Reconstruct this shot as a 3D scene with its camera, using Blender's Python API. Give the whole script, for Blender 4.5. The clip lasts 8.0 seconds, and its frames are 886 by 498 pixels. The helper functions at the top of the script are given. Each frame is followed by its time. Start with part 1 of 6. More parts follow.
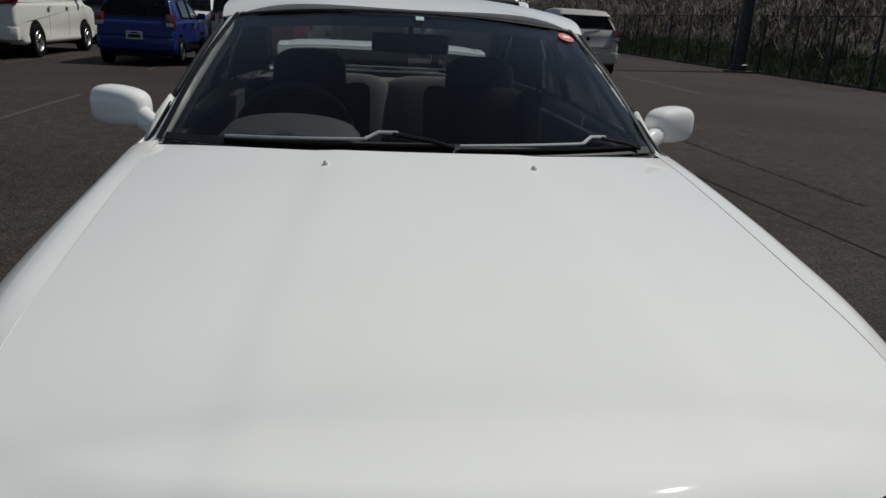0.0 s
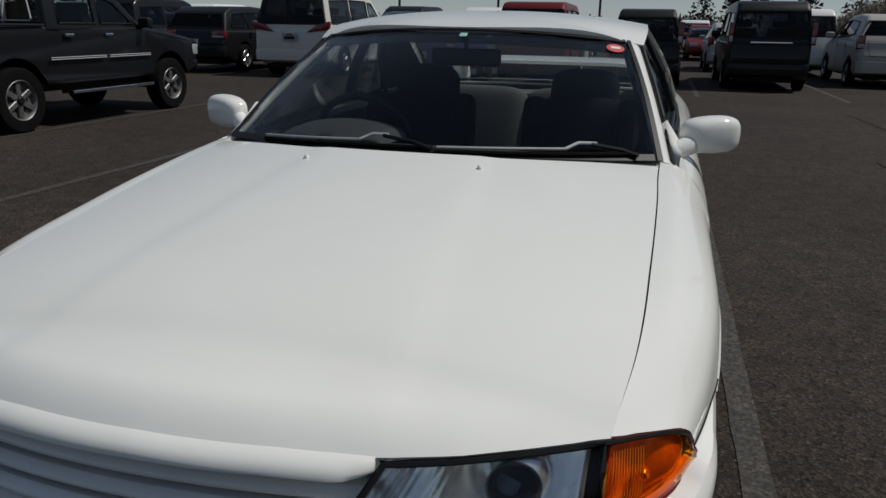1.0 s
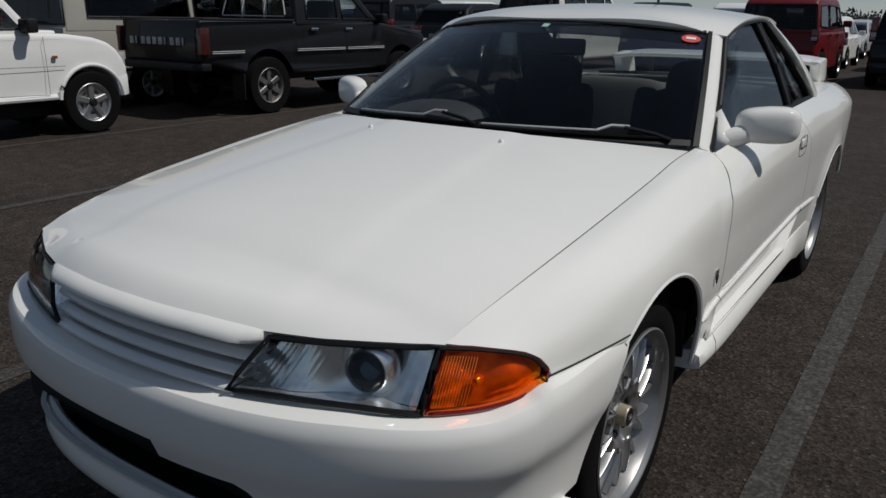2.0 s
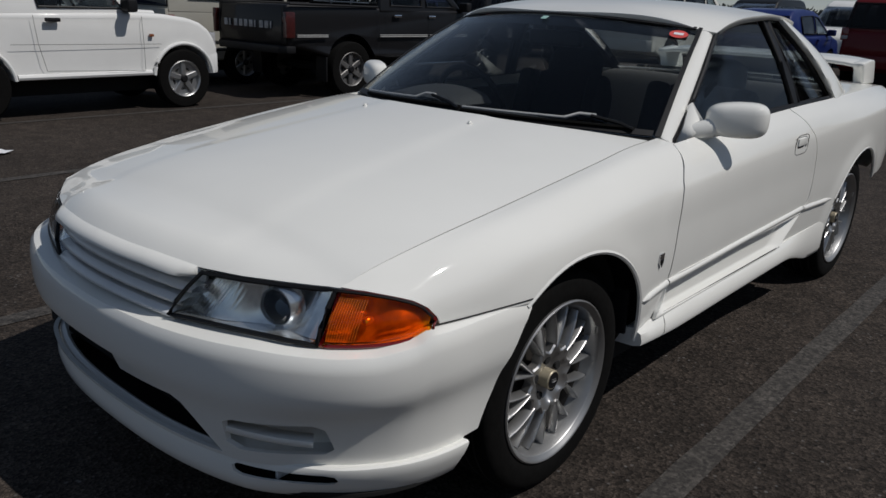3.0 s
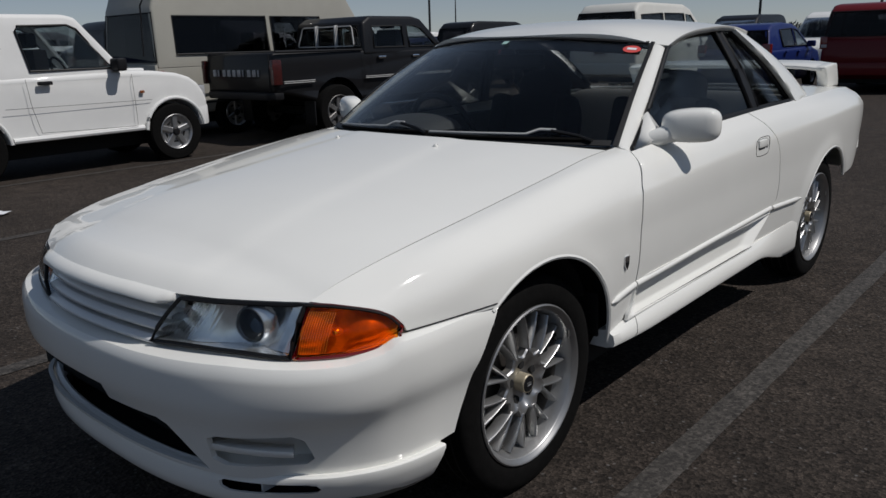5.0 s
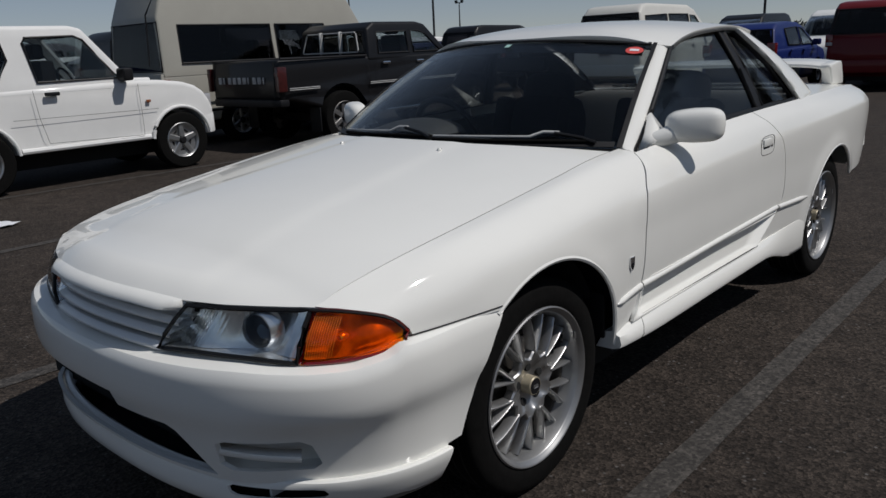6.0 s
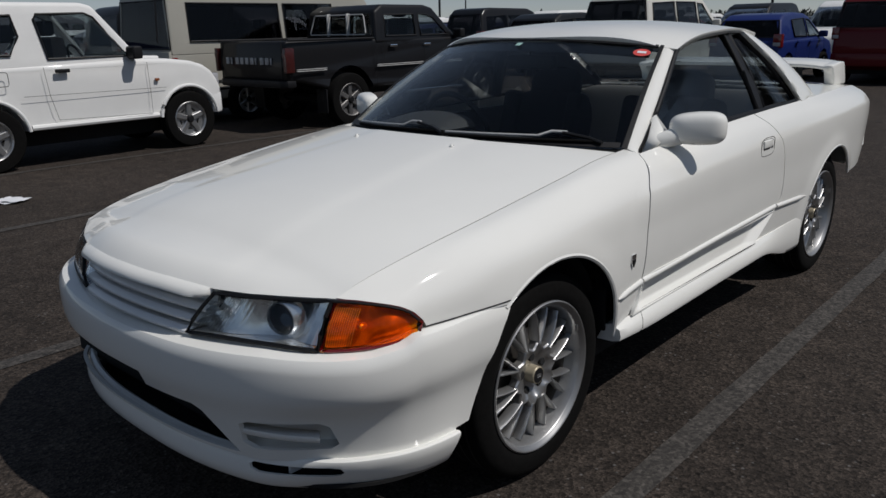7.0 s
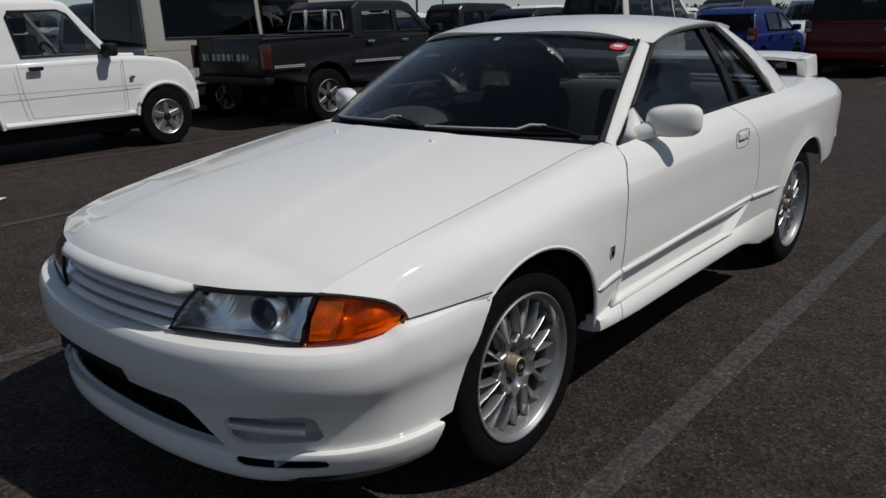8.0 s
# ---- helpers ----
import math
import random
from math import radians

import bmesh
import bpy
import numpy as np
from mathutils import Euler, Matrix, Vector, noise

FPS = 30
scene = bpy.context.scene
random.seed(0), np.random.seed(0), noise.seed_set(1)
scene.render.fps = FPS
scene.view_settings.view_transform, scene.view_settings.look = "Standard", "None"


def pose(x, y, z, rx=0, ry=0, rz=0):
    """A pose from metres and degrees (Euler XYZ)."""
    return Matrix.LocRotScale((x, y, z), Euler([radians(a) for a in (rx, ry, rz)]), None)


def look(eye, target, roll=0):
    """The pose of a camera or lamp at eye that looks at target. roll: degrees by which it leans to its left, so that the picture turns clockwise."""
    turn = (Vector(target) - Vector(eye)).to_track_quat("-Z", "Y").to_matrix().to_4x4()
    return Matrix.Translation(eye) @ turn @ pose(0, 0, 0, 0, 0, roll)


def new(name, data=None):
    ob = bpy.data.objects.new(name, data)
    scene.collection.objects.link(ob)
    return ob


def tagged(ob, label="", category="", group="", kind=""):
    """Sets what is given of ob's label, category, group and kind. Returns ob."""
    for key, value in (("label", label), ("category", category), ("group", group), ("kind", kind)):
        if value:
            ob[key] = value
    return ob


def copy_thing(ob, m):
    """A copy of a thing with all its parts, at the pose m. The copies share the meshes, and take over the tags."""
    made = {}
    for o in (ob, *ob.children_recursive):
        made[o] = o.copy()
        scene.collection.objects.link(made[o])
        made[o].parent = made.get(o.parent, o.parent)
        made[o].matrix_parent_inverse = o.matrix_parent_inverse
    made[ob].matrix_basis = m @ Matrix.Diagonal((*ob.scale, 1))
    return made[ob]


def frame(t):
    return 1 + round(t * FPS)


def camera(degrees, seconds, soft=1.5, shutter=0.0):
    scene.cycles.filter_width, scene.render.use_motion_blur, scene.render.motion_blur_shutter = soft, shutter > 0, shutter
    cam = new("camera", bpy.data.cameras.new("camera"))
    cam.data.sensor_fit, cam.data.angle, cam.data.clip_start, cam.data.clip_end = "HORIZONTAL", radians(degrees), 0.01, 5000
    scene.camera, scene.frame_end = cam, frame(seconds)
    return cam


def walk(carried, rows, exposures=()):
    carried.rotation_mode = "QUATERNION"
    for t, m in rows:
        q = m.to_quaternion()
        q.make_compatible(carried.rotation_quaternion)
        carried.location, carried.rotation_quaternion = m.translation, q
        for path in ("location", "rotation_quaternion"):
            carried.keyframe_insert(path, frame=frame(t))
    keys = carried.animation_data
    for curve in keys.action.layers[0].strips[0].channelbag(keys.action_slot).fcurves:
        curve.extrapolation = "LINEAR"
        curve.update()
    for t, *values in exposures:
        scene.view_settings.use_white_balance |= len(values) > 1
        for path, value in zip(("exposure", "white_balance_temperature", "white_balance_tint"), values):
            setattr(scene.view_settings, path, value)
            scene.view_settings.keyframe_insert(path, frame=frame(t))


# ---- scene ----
cam = camera(61.0, 8.0)

PATH = [
    (0, (-0.19, -1.496, 1.276), (0.06, 0.4, 0.691), 3.1),
    (0.2, (-0.024, -1.504, 1.289), (0.095, 0.378, 0.624), 2.1),
    (0.5, (0.272, -1.583, 1.296), (0.207, 0.33, 0.717), 0.9),
    (1, (0.669, -1.667, 1.305), (0.159, 0.181, 0.732), 1.0),
    (1.5, (1.04, -1.676, 1.318), (0.164, 0.012, 0.699), 1.8),
    (1.7, (1.178, -1.715, 1.296), (0.21, -0.07, 0.698), 1.8),
    (2.8, (1.692, -1.612, 1.295), (0.438, -0.188, 0.662), 0.5),
    (3, (1.789, -1.624, 1.308), (0.527, -0.202, 0.687), 2.5),
    (3.5, (1.911, -1.634, 1.315), (0.612, -0.219, 0.759), 0.2),
    (4, (1.919, -1.632, 1.288), (0.581, -0.241, 0.763), -0.7),
    (4.5, (1.928, -1.64, 1.281), (0.635, -0.213, 0.743), -0.9),
    (6, (1.947, -1.639, 1.28), (0.64, -0.216, 0.762), -2.6),
    (6.5, (1.935, -1.663, 1.281), (0.621, -0.261, 0.727), -2.0),
    (7, (1.987, -1.732, 1.348), (0.689, -0.32, 0.782), -1.2),
    (7.5, (1.998, -1.75, 1.348), (0.747, -0.297, 0.779), -1.4),
    (8, (1.998, -1.75, 1.347), (0.741, -0.306, 0.769), -1.5),
]
walk(cam, [(t, look(eye, target, roll)) for t, eye, target, roll in PATH],
     [(0, 0.08, 6480, 9), (0.5, -0.05, 6470, 9), (1.0, -0.03, 6450, 9.5), (1.5, 0.0, 6440, 10), (2.8, -0.11, 6370, 11.5), (3, -0.11, 6370, 11.5), (3.7, -0.03, 6350, 12), (4.5, -0.01, 6350, 12), (8, 0.0, 6350, 12)])

# ---- world, sun ----
SUN = Vector((0.535, 0.24, 0.81)).normalized()
world = bpy.data.worlds.new("sky")
scene.world = world
world.use_nodes = True
wn = world.node_tree
sky = wn.nodes.new("ShaderNodeTexSky")
sky.sky_type, sky.sun_disc = "NISHITA", False
sky.sun_elevation = math.asin(SUN.z)
sky.sun_rotation = math.atan2(SUN.x, SUN.y)
sky.air_density, sky.dust_density, sky.ozone_density, sky.altitude = 0.9, 0.1, 1.1, 3000
bgn = wn.nodes["Background"]
bgn.inputs["Strength"].default_value = 0.110
haze = wn.nodes.new("ShaderNodeGamma")
haze.inputs["Gamma"].default_value = 0.58
wn.links.new(sky.outputs[0], haze.inputs[0])
wn.links.new(haze.outputs[0], bgn.inputs[0])
sun = new("sun", bpy.data.lights.new("sun", "SUN"))
sun.data.energy, sun.data.angle, sun.data.color = 2.88, radians(0.55), (1.0, 0.962, 0.905)
sun.matrix_world = look(SUN * 50, (0, 0, 0))


# ---- materials ----
def material(name, colour, rough=0.5, metal=0.0, coat=0.0, grain=0.0, scale=20.0, bump=0.0, spec=0.5,
             stain=0.0, stain_scale=1.5, tinted=False):
    """A principled surface with two scales of tone (grain, stain) and fine relief."""
    mat = bpy.data.materials.new(name)
    mat.use_nodes = True
    nt = mat.node_tree
    p = nt.nodes["Principled BSDF"]
    p.inputs["Roughness"].default_value = rough
    p.inputs["Metallic"].default_value = metal
    p.inputs["Coat Weight"].default_value = coat
    p.inputs["Coat Roughness"].default_value = 0.055
    p.inputs["Specular IOR Level"].default_value = spec
    tc = nt.nodes.new("ShaderNodeTexCoord")
    base = nt.nodes.new("ShaderNodeRGB")
    base.outputs[0].default_value = (*colour, 1)
    out = base.outputs[0]
    if tinted:
        info = nt.nodes.new("ShaderNodeObjectInfo")
        out = info.outputs["Color"]
    for amount, sc, det in ((grain, scale, 3.0), (stain, stain_scale, 6.0)):
        if amount:
            n = nt.nodes.new("ShaderNodeTexNoise")
            n.inputs["Scale"].default_value, n.inputs["Detail"].default_value = sc, det
            nt.links.new(tc.outputs["Object"], n.inputs["Vector"])
            mr = nt.nodes.new("ShaderNodeMapRange")
            mr.inputs[1].default_value, mr.inputs[2].default_value = 0.3, 0.7
            mr.inputs[3].default_value, mr.inputs[4].default_value = 1 - amount, 1 + amount
            nt.links.new(n.outputs[0], mr.inputs[0])
            mx = nt.nodes.new("ShaderNodeMix")
            mx.data_type, mx.blend_type = "RGBA", "MULTIPLY"
            mx.inputs[0].default_value = 1
            nt.links.new(out, mx.inputs[6])
            nt.links.new(mr.outputs[0], mx.inputs[7])
            out = mx.outputs[2]
    nt.links.new(out, p.inputs["Base Color"])
    if bump:
        n = nt.nodes.new("ShaderNodeTexNoise")
        n.inputs["Scale"].default_value, n.inputs["Detail"].default_value = scale, 4
        nt.links.new(tc.outputs["Object"], n.inputs["Vector"])
        b = nt.nodes.new("ShaderNodeBump")
        b.inputs["Strength"].default_value, b.inputs["Distance"].default_value = bump, 0.01
        nt.links.new(n.outputs[0], b.inputs["Height"])
        nt.links.new(b.outputs[0], p.inputs["Normal"])
    return mat


def glass(name, tint, rough=0.0):
    """Thin pane: tinted see-through with a Fresnel gloss."""
    mat = bpy.data.materials.new(name)
    mat.use_nodes = True
    nt = mat.node_tree
    nt.nodes.remove(nt.nodes["Principled BSDF"])
    tr = nt.nodes.new("ShaderNodeBsdfTransparent")
    tr.inputs[0].default_value = (*tint, 1)
    gl = nt.nodes.new("ShaderNodeBsdfGlossy")
    gl.inputs["Roughness"].default_value = rough
    lw = nt.nodes.new("ShaderNodeLayerWeight")
    lw.inputs["Blend"].default_value = 0.5
    pw = nt.nodes.new("ShaderNodeMath")
    pw.operation, pw.inputs[1].default_value = "POWER", 5.0
    nt.links.new(lw.outputs["Facing"], pw.inputs[0])
    fr = nt.nodes.new("ShaderNodeMapRange")
    fr.inputs[3].default_value, fr.inputs[4].default_value = 0.02, 0.9
    nt.links.new(pw.outputs[0], fr.inputs[0])
    mx = nt.nodes.new("ShaderNodeMixShader")
    nt.links.new(fr.outputs[0], mx.inputs[0])
    nt.links.new(tr.outputs[0], mx.inputs[1])
    nt.links.new(gl.outputs[0], mx.inputs[2])
    nt.links.new(mx.outputs[0], nt.nodes["Material Output"].inputs[0])
    return mat


def asphalt():
    """Dark worn asphalt with pale stones, oil stains and cracks."""
    mat = material("asphalt", (0.045, 0.043, 0.041), 0.9, spec=0.2)
    nt = mat.node_tree
    p = nt.nodes["Principled BSDF"]
    tc = nt.nodes.new("ShaderNodeTexCoord")

    def tex(kind, sc, det=4.0):
        n = nt.nodes.new(kind)
        n.inputs["Scale"].default_value = sc
        if kind == "ShaderNodeTexNoise":
            n.inputs["Detail"].default_value = det
        nt.links.new(tc.outputs["Object"], n.inputs["Vector"])
        return n

    def ramp(src, stops):
        r = nt.nodes.new("ShaderNodeValToRGB")
        r.color_ramp.elements[0].position, r.color_ramp.elements[0].color = stops[0][0], (*[stops[0][1]] * 3, 1)
        r.color_ramp.elements[1].position, r.color_ramp.elements[1].color = stops[1][0], (*[stops[1][1]] * 3, 1)
        nt.links.new(src, r.inputs[0])
        return r.outputs[0]

    def mix(kind, a, b, f=1.0):
        m = nt.nodes.new("ShaderNodeMix")
        m.data_type, m.blend_type = "RGBA", kind
        m.inputs[0].default_value = f
        nt.links.new(a, m.inputs[6])
        nt.links.new(b, m.inputs[7])
        return m.outputs[2]

    base = nt.nodes.new("ShaderNodeRGB")
    base.outputs[0].default_value = (0.0308, 0.0245, 0.0201, 1)
    big = ramp(tex("ShaderNodeTexNoise", 0.35, 6).outputs[0], ((0.3, 0.72), (0.75, 1.25)))
    mid = ramp(tex("ShaderNodeTexNoise", 6.0, 6).outputs[0], ((0.3, 0.75), (0.7, 1.25)))
    stones = tex("ShaderNodeTexVoronoi", 75.0)
    fleck = ramp(stones.outputs["Color"], ((0.0, 0.35), (1.0, 1.9)))
    col = mix("MULTIPLY", mix("MULTIPLY", mix("MULTIPLY", base.outputs[0], big), mid), fleck)
    grit = ramp(tex("ShaderNodeTexVoronoi", 210.0).outputs["Color"], ((0.1, 0.45), (0.95, 1.75)))
    col = mix("MULTIPLY", col, grit)
    rare = tex("ShaderNodeTexVoronoi", 30.0)
    spots = ramp(rare.outputs["Distance"], ((0.10, 0.13), (0.20, 0.0)))
    keep = ramp(tex("ShaderNodeTexNoise", 9.0, 2).outputs[0], ((0.46, 0.0), (0.62, 0.6)))
    col = mix("ADD", col, mix("MULTIPLY", spots, keep))
    nt.links.new(col, p.inputs["Base Color"])
    b = nt.nodes.new("ShaderNodeBump")
    b.inputs["Strength"].default_value, b.inputs["Distance"].default_value = 0.7, 0.006
    nt.links.new(stones.outputs["Distance"], b.inputs["Height"])
    nt.links.new(b.outputs[0], p.inputs["Normal"])
    return mat


def worn_paint():
    """Thin, patchy road-marking paint that lets the asphalt through."""
    mat = material("road_paint", (0.22, 0.21, 0.19), 0.8)
    nt = mat.node_tree
    p = nt.nodes["Principled BSDF"]
    tc = nt.nodes.new("ShaderNodeTexCoord")
    n = nt.nodes.new("ShaderNodeTexNoise")
    n.inputs["Scale"].default_value, n.inputs["Detail"].default_value, n.inputs["Roughness"].default_value = 26, 10, 0.85
    nt.links.new(tc.outputs["Object"], n.inputs["Vector"])
    r = nt.nodes.new("ShaderNodeValToRGB")
    r.color_ramp.elements[0].position, r.color_ramp.elements[0].color = 0.40, (0.016, 0.0135, 0.0115, 1)
    r.color_ramp.elements[1].position, r.color_ramp.elements[1].color = 0.66, (0.100, 0.090, 0.079, 1)
    nt.links.new(n.outputs[0], r.inputs[0])
    st = nt.nodes.new("ShaderNodeTexVoronoi")
    st.inputs["Scale"].default_value = 95
    nt.links.new(tc.outputs["Object"], st.inputs["Vector"])
    k = nt.nodes.new("ShaderNodeValToRGB")
    k.color_ramp.elements[0].position, k.color_ramp.elements[0].color = 0.15, (0.35, 0.34, 0.33, 1)
    k.color_ramp.elements[1].position, k.color_ramp.elements[1].color = 0.85, (1.35, 1.35, 1.35, 1)
    nt.links.new(st.outputs["Color"], k.inputs[0])
    m = nt.nodes.new("ShaderNodeMix")
    m.data_type, m.blend_type = "RGBA", "MULTIPLY"
    m.inputs[0].default_value = 1
    nt.links.new(r.outputs[0], m.inputs[6])
    nt.links.new(k.outputs[0], m.inputs[7])
    nt.links.new(m.outputs[2], p.inputs["Base Color"])
    b = nt.nodes.new("ShaderNodeBump")
    b.inputs["Strength"].default_value, b.inputs["Distance"].default_value = 0.5, 0.004
    nt.links.new(n.outputs[0], b.inputs["Height"])
    nt.links.new(b.outputs[0], p.inputs["Normal"])
    return mat


WHITE = material("white_paint", (0.79, 0.787, 0.745), 0.6, spec=0.08, coat=0.9, grain=0.012, scale=4, stain=0.015, stain_scale=1.2)
WHITE.node_tree.nodes["Principled BSDF"].inputs["Coat Roughness"].default_value = 0.045
WIPER = material("wiper_paint", (0.50, 0.50, 0.49), 0.45, spec=0.3, grain=0.08, scale=40)
DULL_WHITE = material("slat_paint", (0.74, 0.75, 0.75), 0.4, coat=0.4, grain=0.02, scale=9)
PAINT = material("car_paint", (0.5, 0.5, 0.5), 0.5, spec=0.2, coat=0.3, grain=0.02, scale=5, stain=0.03, tinted=True)
RUBBER = material("rubber", (0.0042, 0.0040, 0.0038), 0.9, spec=0.12, grain=0.25, scale=40, bump=0.15)
TRIM = material("black_trim", (0.009, 0.009, 0.010), 0.5, spec=0.25, grain=0.15, scale=60)
# near-black of joints and hidden parts; also the painted shade inside bumper openings
SEAM = material("seam_and_shade_black", (0.006, 0.006, 0.006), 0.9, grain=0.1)
INNER = material("wheel_well", (0.008, 0.008, 0.008), 0.95, grain=0.3, scale=12)
ALLOY = material("alloy", (0.46, 0.46, 0.455), 0.36, metal=0.9, grain=0.06, scale=25, stain=0.1, stain_scale=6)
POLISHED = material("polished_lip", (0.360, 0.360, 0.356), 0.40, metal=0.8, grain=0.05, scale=20)
STEEL = material("chrome", (0.75, 0.76, 0.78), 0.12, metal=1.0, grain=0.03, scale=15)
CAP_GOLD = material("cap_gold", (0.40, 0.35, 0.25), 0.45, metal=0.3, grain=0.1)
IRON = material("brake_disc", (0.12, 0.11, 0.10), 0.5, metal=0.8, grain=0.2, scale=20)
REFLECTOR = material("lamp_reflector", (0.86, 0.87, 0.88), 0.24, metal=0.85, grain=0.1, scale=60)
LENS_DARK = material("projector_inside", (0.16, 0.17, 0.19), 0.2, metal=0.6, grain=0.2, scale=50)
LAMP_GLASS = glass("lamp_glass", (0.97, 0.98, 0.98))
LENS_GLASS = glass("projector_glass", (0.52, 0.55, 0.58))
SCREEN = glass("windscreen_glass", (0.86, 0.88, 0.88))
SIDE_GLASS = glass("side_glass", (0.72, 0.75, 0.76))
DARK_GLASS = glass("privacy_glass", (0.33, 0.33, 0.35))
ORANGE = material("orange_lens", (0.74, 0.20, 0.012), 0.15, coat=1.0, grain=0.12, scale=30)
ORANGE_DEEP = material("orange_reflector", (0.22, 0.06, 0.012), 0.3, coat=0.5, grain=0.2, scale=30)
AMBER = glass("amber_lens", (1.0, 0.59, 0.065))
BOWL = material("indicator_bowl", (0.93, 0.72, 0.38), 0.22, metal=0.6, grain=0.25, scale=45)
OLD_LENS = material("old_red_lens", (0.045, 0.006, 0.005), 0.35, coat=0.3, grain=0.3, scale=25)
DARK_ALLOY = material("dull_alloy", (0.17, 0.165, 0.16), 0.5, metal=0.7, grain=0.2, scale=18, stain=0.2, stain_scale=5)
RED_LENS = material("red_lens", (0.15, 0.005, 0.005), 0.2, coat=0.7, grain=0.1, scale=30)
CLEAR_LENS = material("clear_lens", (0.35, 0.35, 0.36), 0.15, coat=1.0, grain=0.1, scale=30)
FABRIC = material("seat_fabric", (0.026, 0.025, 0.027), 0.95, grain=0.15, scale=220, bump=0.08, spec=0.1, stain=0.15)
FABRIC_PALE = material("seat_fabric_pale", (0.150, 0.142, 0.134), 0.95, grain=0.12, scale=220, bump=0.08, spec=0.1, stain=0.12)
DASH = material("dashboard_vinyl", (0.035, 0.035, 0.038), 0.7, grain=0.15, scale=120, bump=0.2)
DASH_PALE = material("hood_cover_vinyl", (0.0480, 0.0480, 0.0498), 0.7, grain=0.12, scale=120, bump=0.2)
ASPHALT = asphalt()
LINE = worn_paint()
FAINT = material("worn_off_paint", (0.034, 0.029, 0.025), 0.95, spec=0.1, grain=0.7, scale=22, stain=0.5, stain_scale=4)
CRACK = material("crack_filler", (0.006, 0.0055, 0.005), 0.9, spec=0.2, grain=0.4, scale=15)
PLATE = material("plate_enamel", (0.34, 0.35, 0.36), 0.6, grain=0.1, scale=25)
PAPER = material("paper", (0.72, 0.73, 0.75), 0.8, grain=0.06, scale=12)


# ---- mesh helpers ----
def spline(knots, values):
    """Smooth curve through knots (Hermite with finite-difference slopes)."""
    k, v = [float(a) for a in knots], [float(a) for a in values]
    n = len(k)
    d = [(v[i + 1] - v[i]) / (k[i + 1] - k[i]) for i in range(n - 1)]
    m = [d[0]] + [(d[i] + d[i + 1]) / 2 for i in range(n - 2)] + [d[-1]]

    def f(t):
        t = float(t)
        if t <= k[0]:
            return v[0] + (t - k[0]) * m[0]
        if t >= k[-1]:
            return v[-1] + (t - k[-1]) * m[-1]
        i = 0
        while t > k[i + 1]:
            i += 1
        h = k[i + 1] - k[i]
        u = (t - k[i]) / h
        a, b = u * u, u * u * u
        return (2 * b - 3 * a + 1) * v[i] + (b - 2 * a + u) * h * m[i] + (3 * a - 2 * b) * v[i + 1] + (b - a) * h * m[i + 1]
    return f


def sharpen(bm, angle=32):
    for f in bm.faces:
        f.smooth = True
    lim = radians(angle)
    for e in bm.edges:
        if len(e.link_faces) == 2 and e.calc_face_angle(0) > lim:
            e.smooth = False


def part(name, bm, material_used, parent=None, label="", angle=32):
    """Links a bmesh as one mesh object under a thing or a part."""
    sharpen(bm, angle)
    me = bpy.data.meshes.new(name)
    bm.to_mesh(me)
    bm.free()
    mats = material_used if isinstance(material_used, (list, tuple)) else [material_used]
    for m in mats:
        me.materials.append(m)
    ob = new(name, me)
    if parent is not None:
        ob.parent = parent
    return tagged(ob, label)


def thing(name, label, category, group="", kind=""):
    ob = new(name)
    ob.empty_display_size = 0.2
    return tagged(ob, label, category, group, kind)


def sheet(f, us, vs, thick=0.0, flip=False):
    """Grid of f(u, v) points; thick gives it depth against its normal."""
    bm = bmesh.new()
    rows = [[bm.verts.new(f(u, v)) for v in vs] for u in us]
    for i in range(len(us) - 1):
        for j in range(len(vs) - 1):
            q = [rows[i][j], rows[i + 1][j], rows[i + 1][j + 1], rows[i][j + 1]]
            bm.faces.new(q[::-1] if flip else q)
    if thick:
        thicken(bm, thick)
    return bm


def thicken(bm, thick):
    bm.normal_update()
    faces = list(bm.faces)
    normals = {v: v.normal.copy() for v in bm.verts}
    rim = [e for e in bm.edges if len(e.link_faces) == 1]
    back = {v: bm.verts.new(v.co - normals[v] * thick) for v in list(bm.verts)}
    for f in faces:
        bm.faces.new([back[v] for v in reversed(f.verts)])
    for e in rim:
        loop = e.link_loops[0]
        a, b = loop.vert, loop.link_loop_next.vert
        bm.faces.new([b, a, back[a], back[b]])


def box(x0, x1, y0, y1, z0, z1, bevel=0.0, seg=2):
    bm = bmesh.new()
    bmesh.ops.create_cube(bm, size=1)
    for v in bm.verts:
        v.co = Vector(((x0 + x1) / 2 + v.co.x * (x1 - x0), (y0 + y1) / 2 + v.co.y * (y1 - y0), (z0 + z1) / 2 + v.co.z * (z1 - z0)))
    if bevel:
        bmesh.ops.bevel(bm, geom=bm.edges[:], offset=bevel, segments=seg, affect="EDGES", profile=0.6)
    return bm


def prism(points, lo, hi, axis="x", bevel=0.0, seg=2):
    """Closed outline in the two other axes, drawn out along axis."""
    def at(a, b, c):
        return {"x": (c, a, b), "y": (a, c, b), "z": (a, b, c)}[axis]
    bm = bmesh.new()
    lows = [bm.verts.new(at(a, b, lo)) for a, b in points]
    highs = [bm.verts.new(at(a, b, hi)) for a, b in points]
    bm.faces.new(lows)
    bm.faces.new(highs[::-1])
    n = len(points)
    for i in range(n):
        bm.faces.new([lows[(i + 1) % n], lows[i], highs[i], highs[(i + 1) % n]])
    bmesh.ops.recalc_face_normals(bm, faces=bm.faces[:])
    if bevel:
        bmesh.ops.bevel(bm, geom=bm.edges[:], offset=bevel, segments=seg, affect="EDGES", profile=0.6)
    return bm


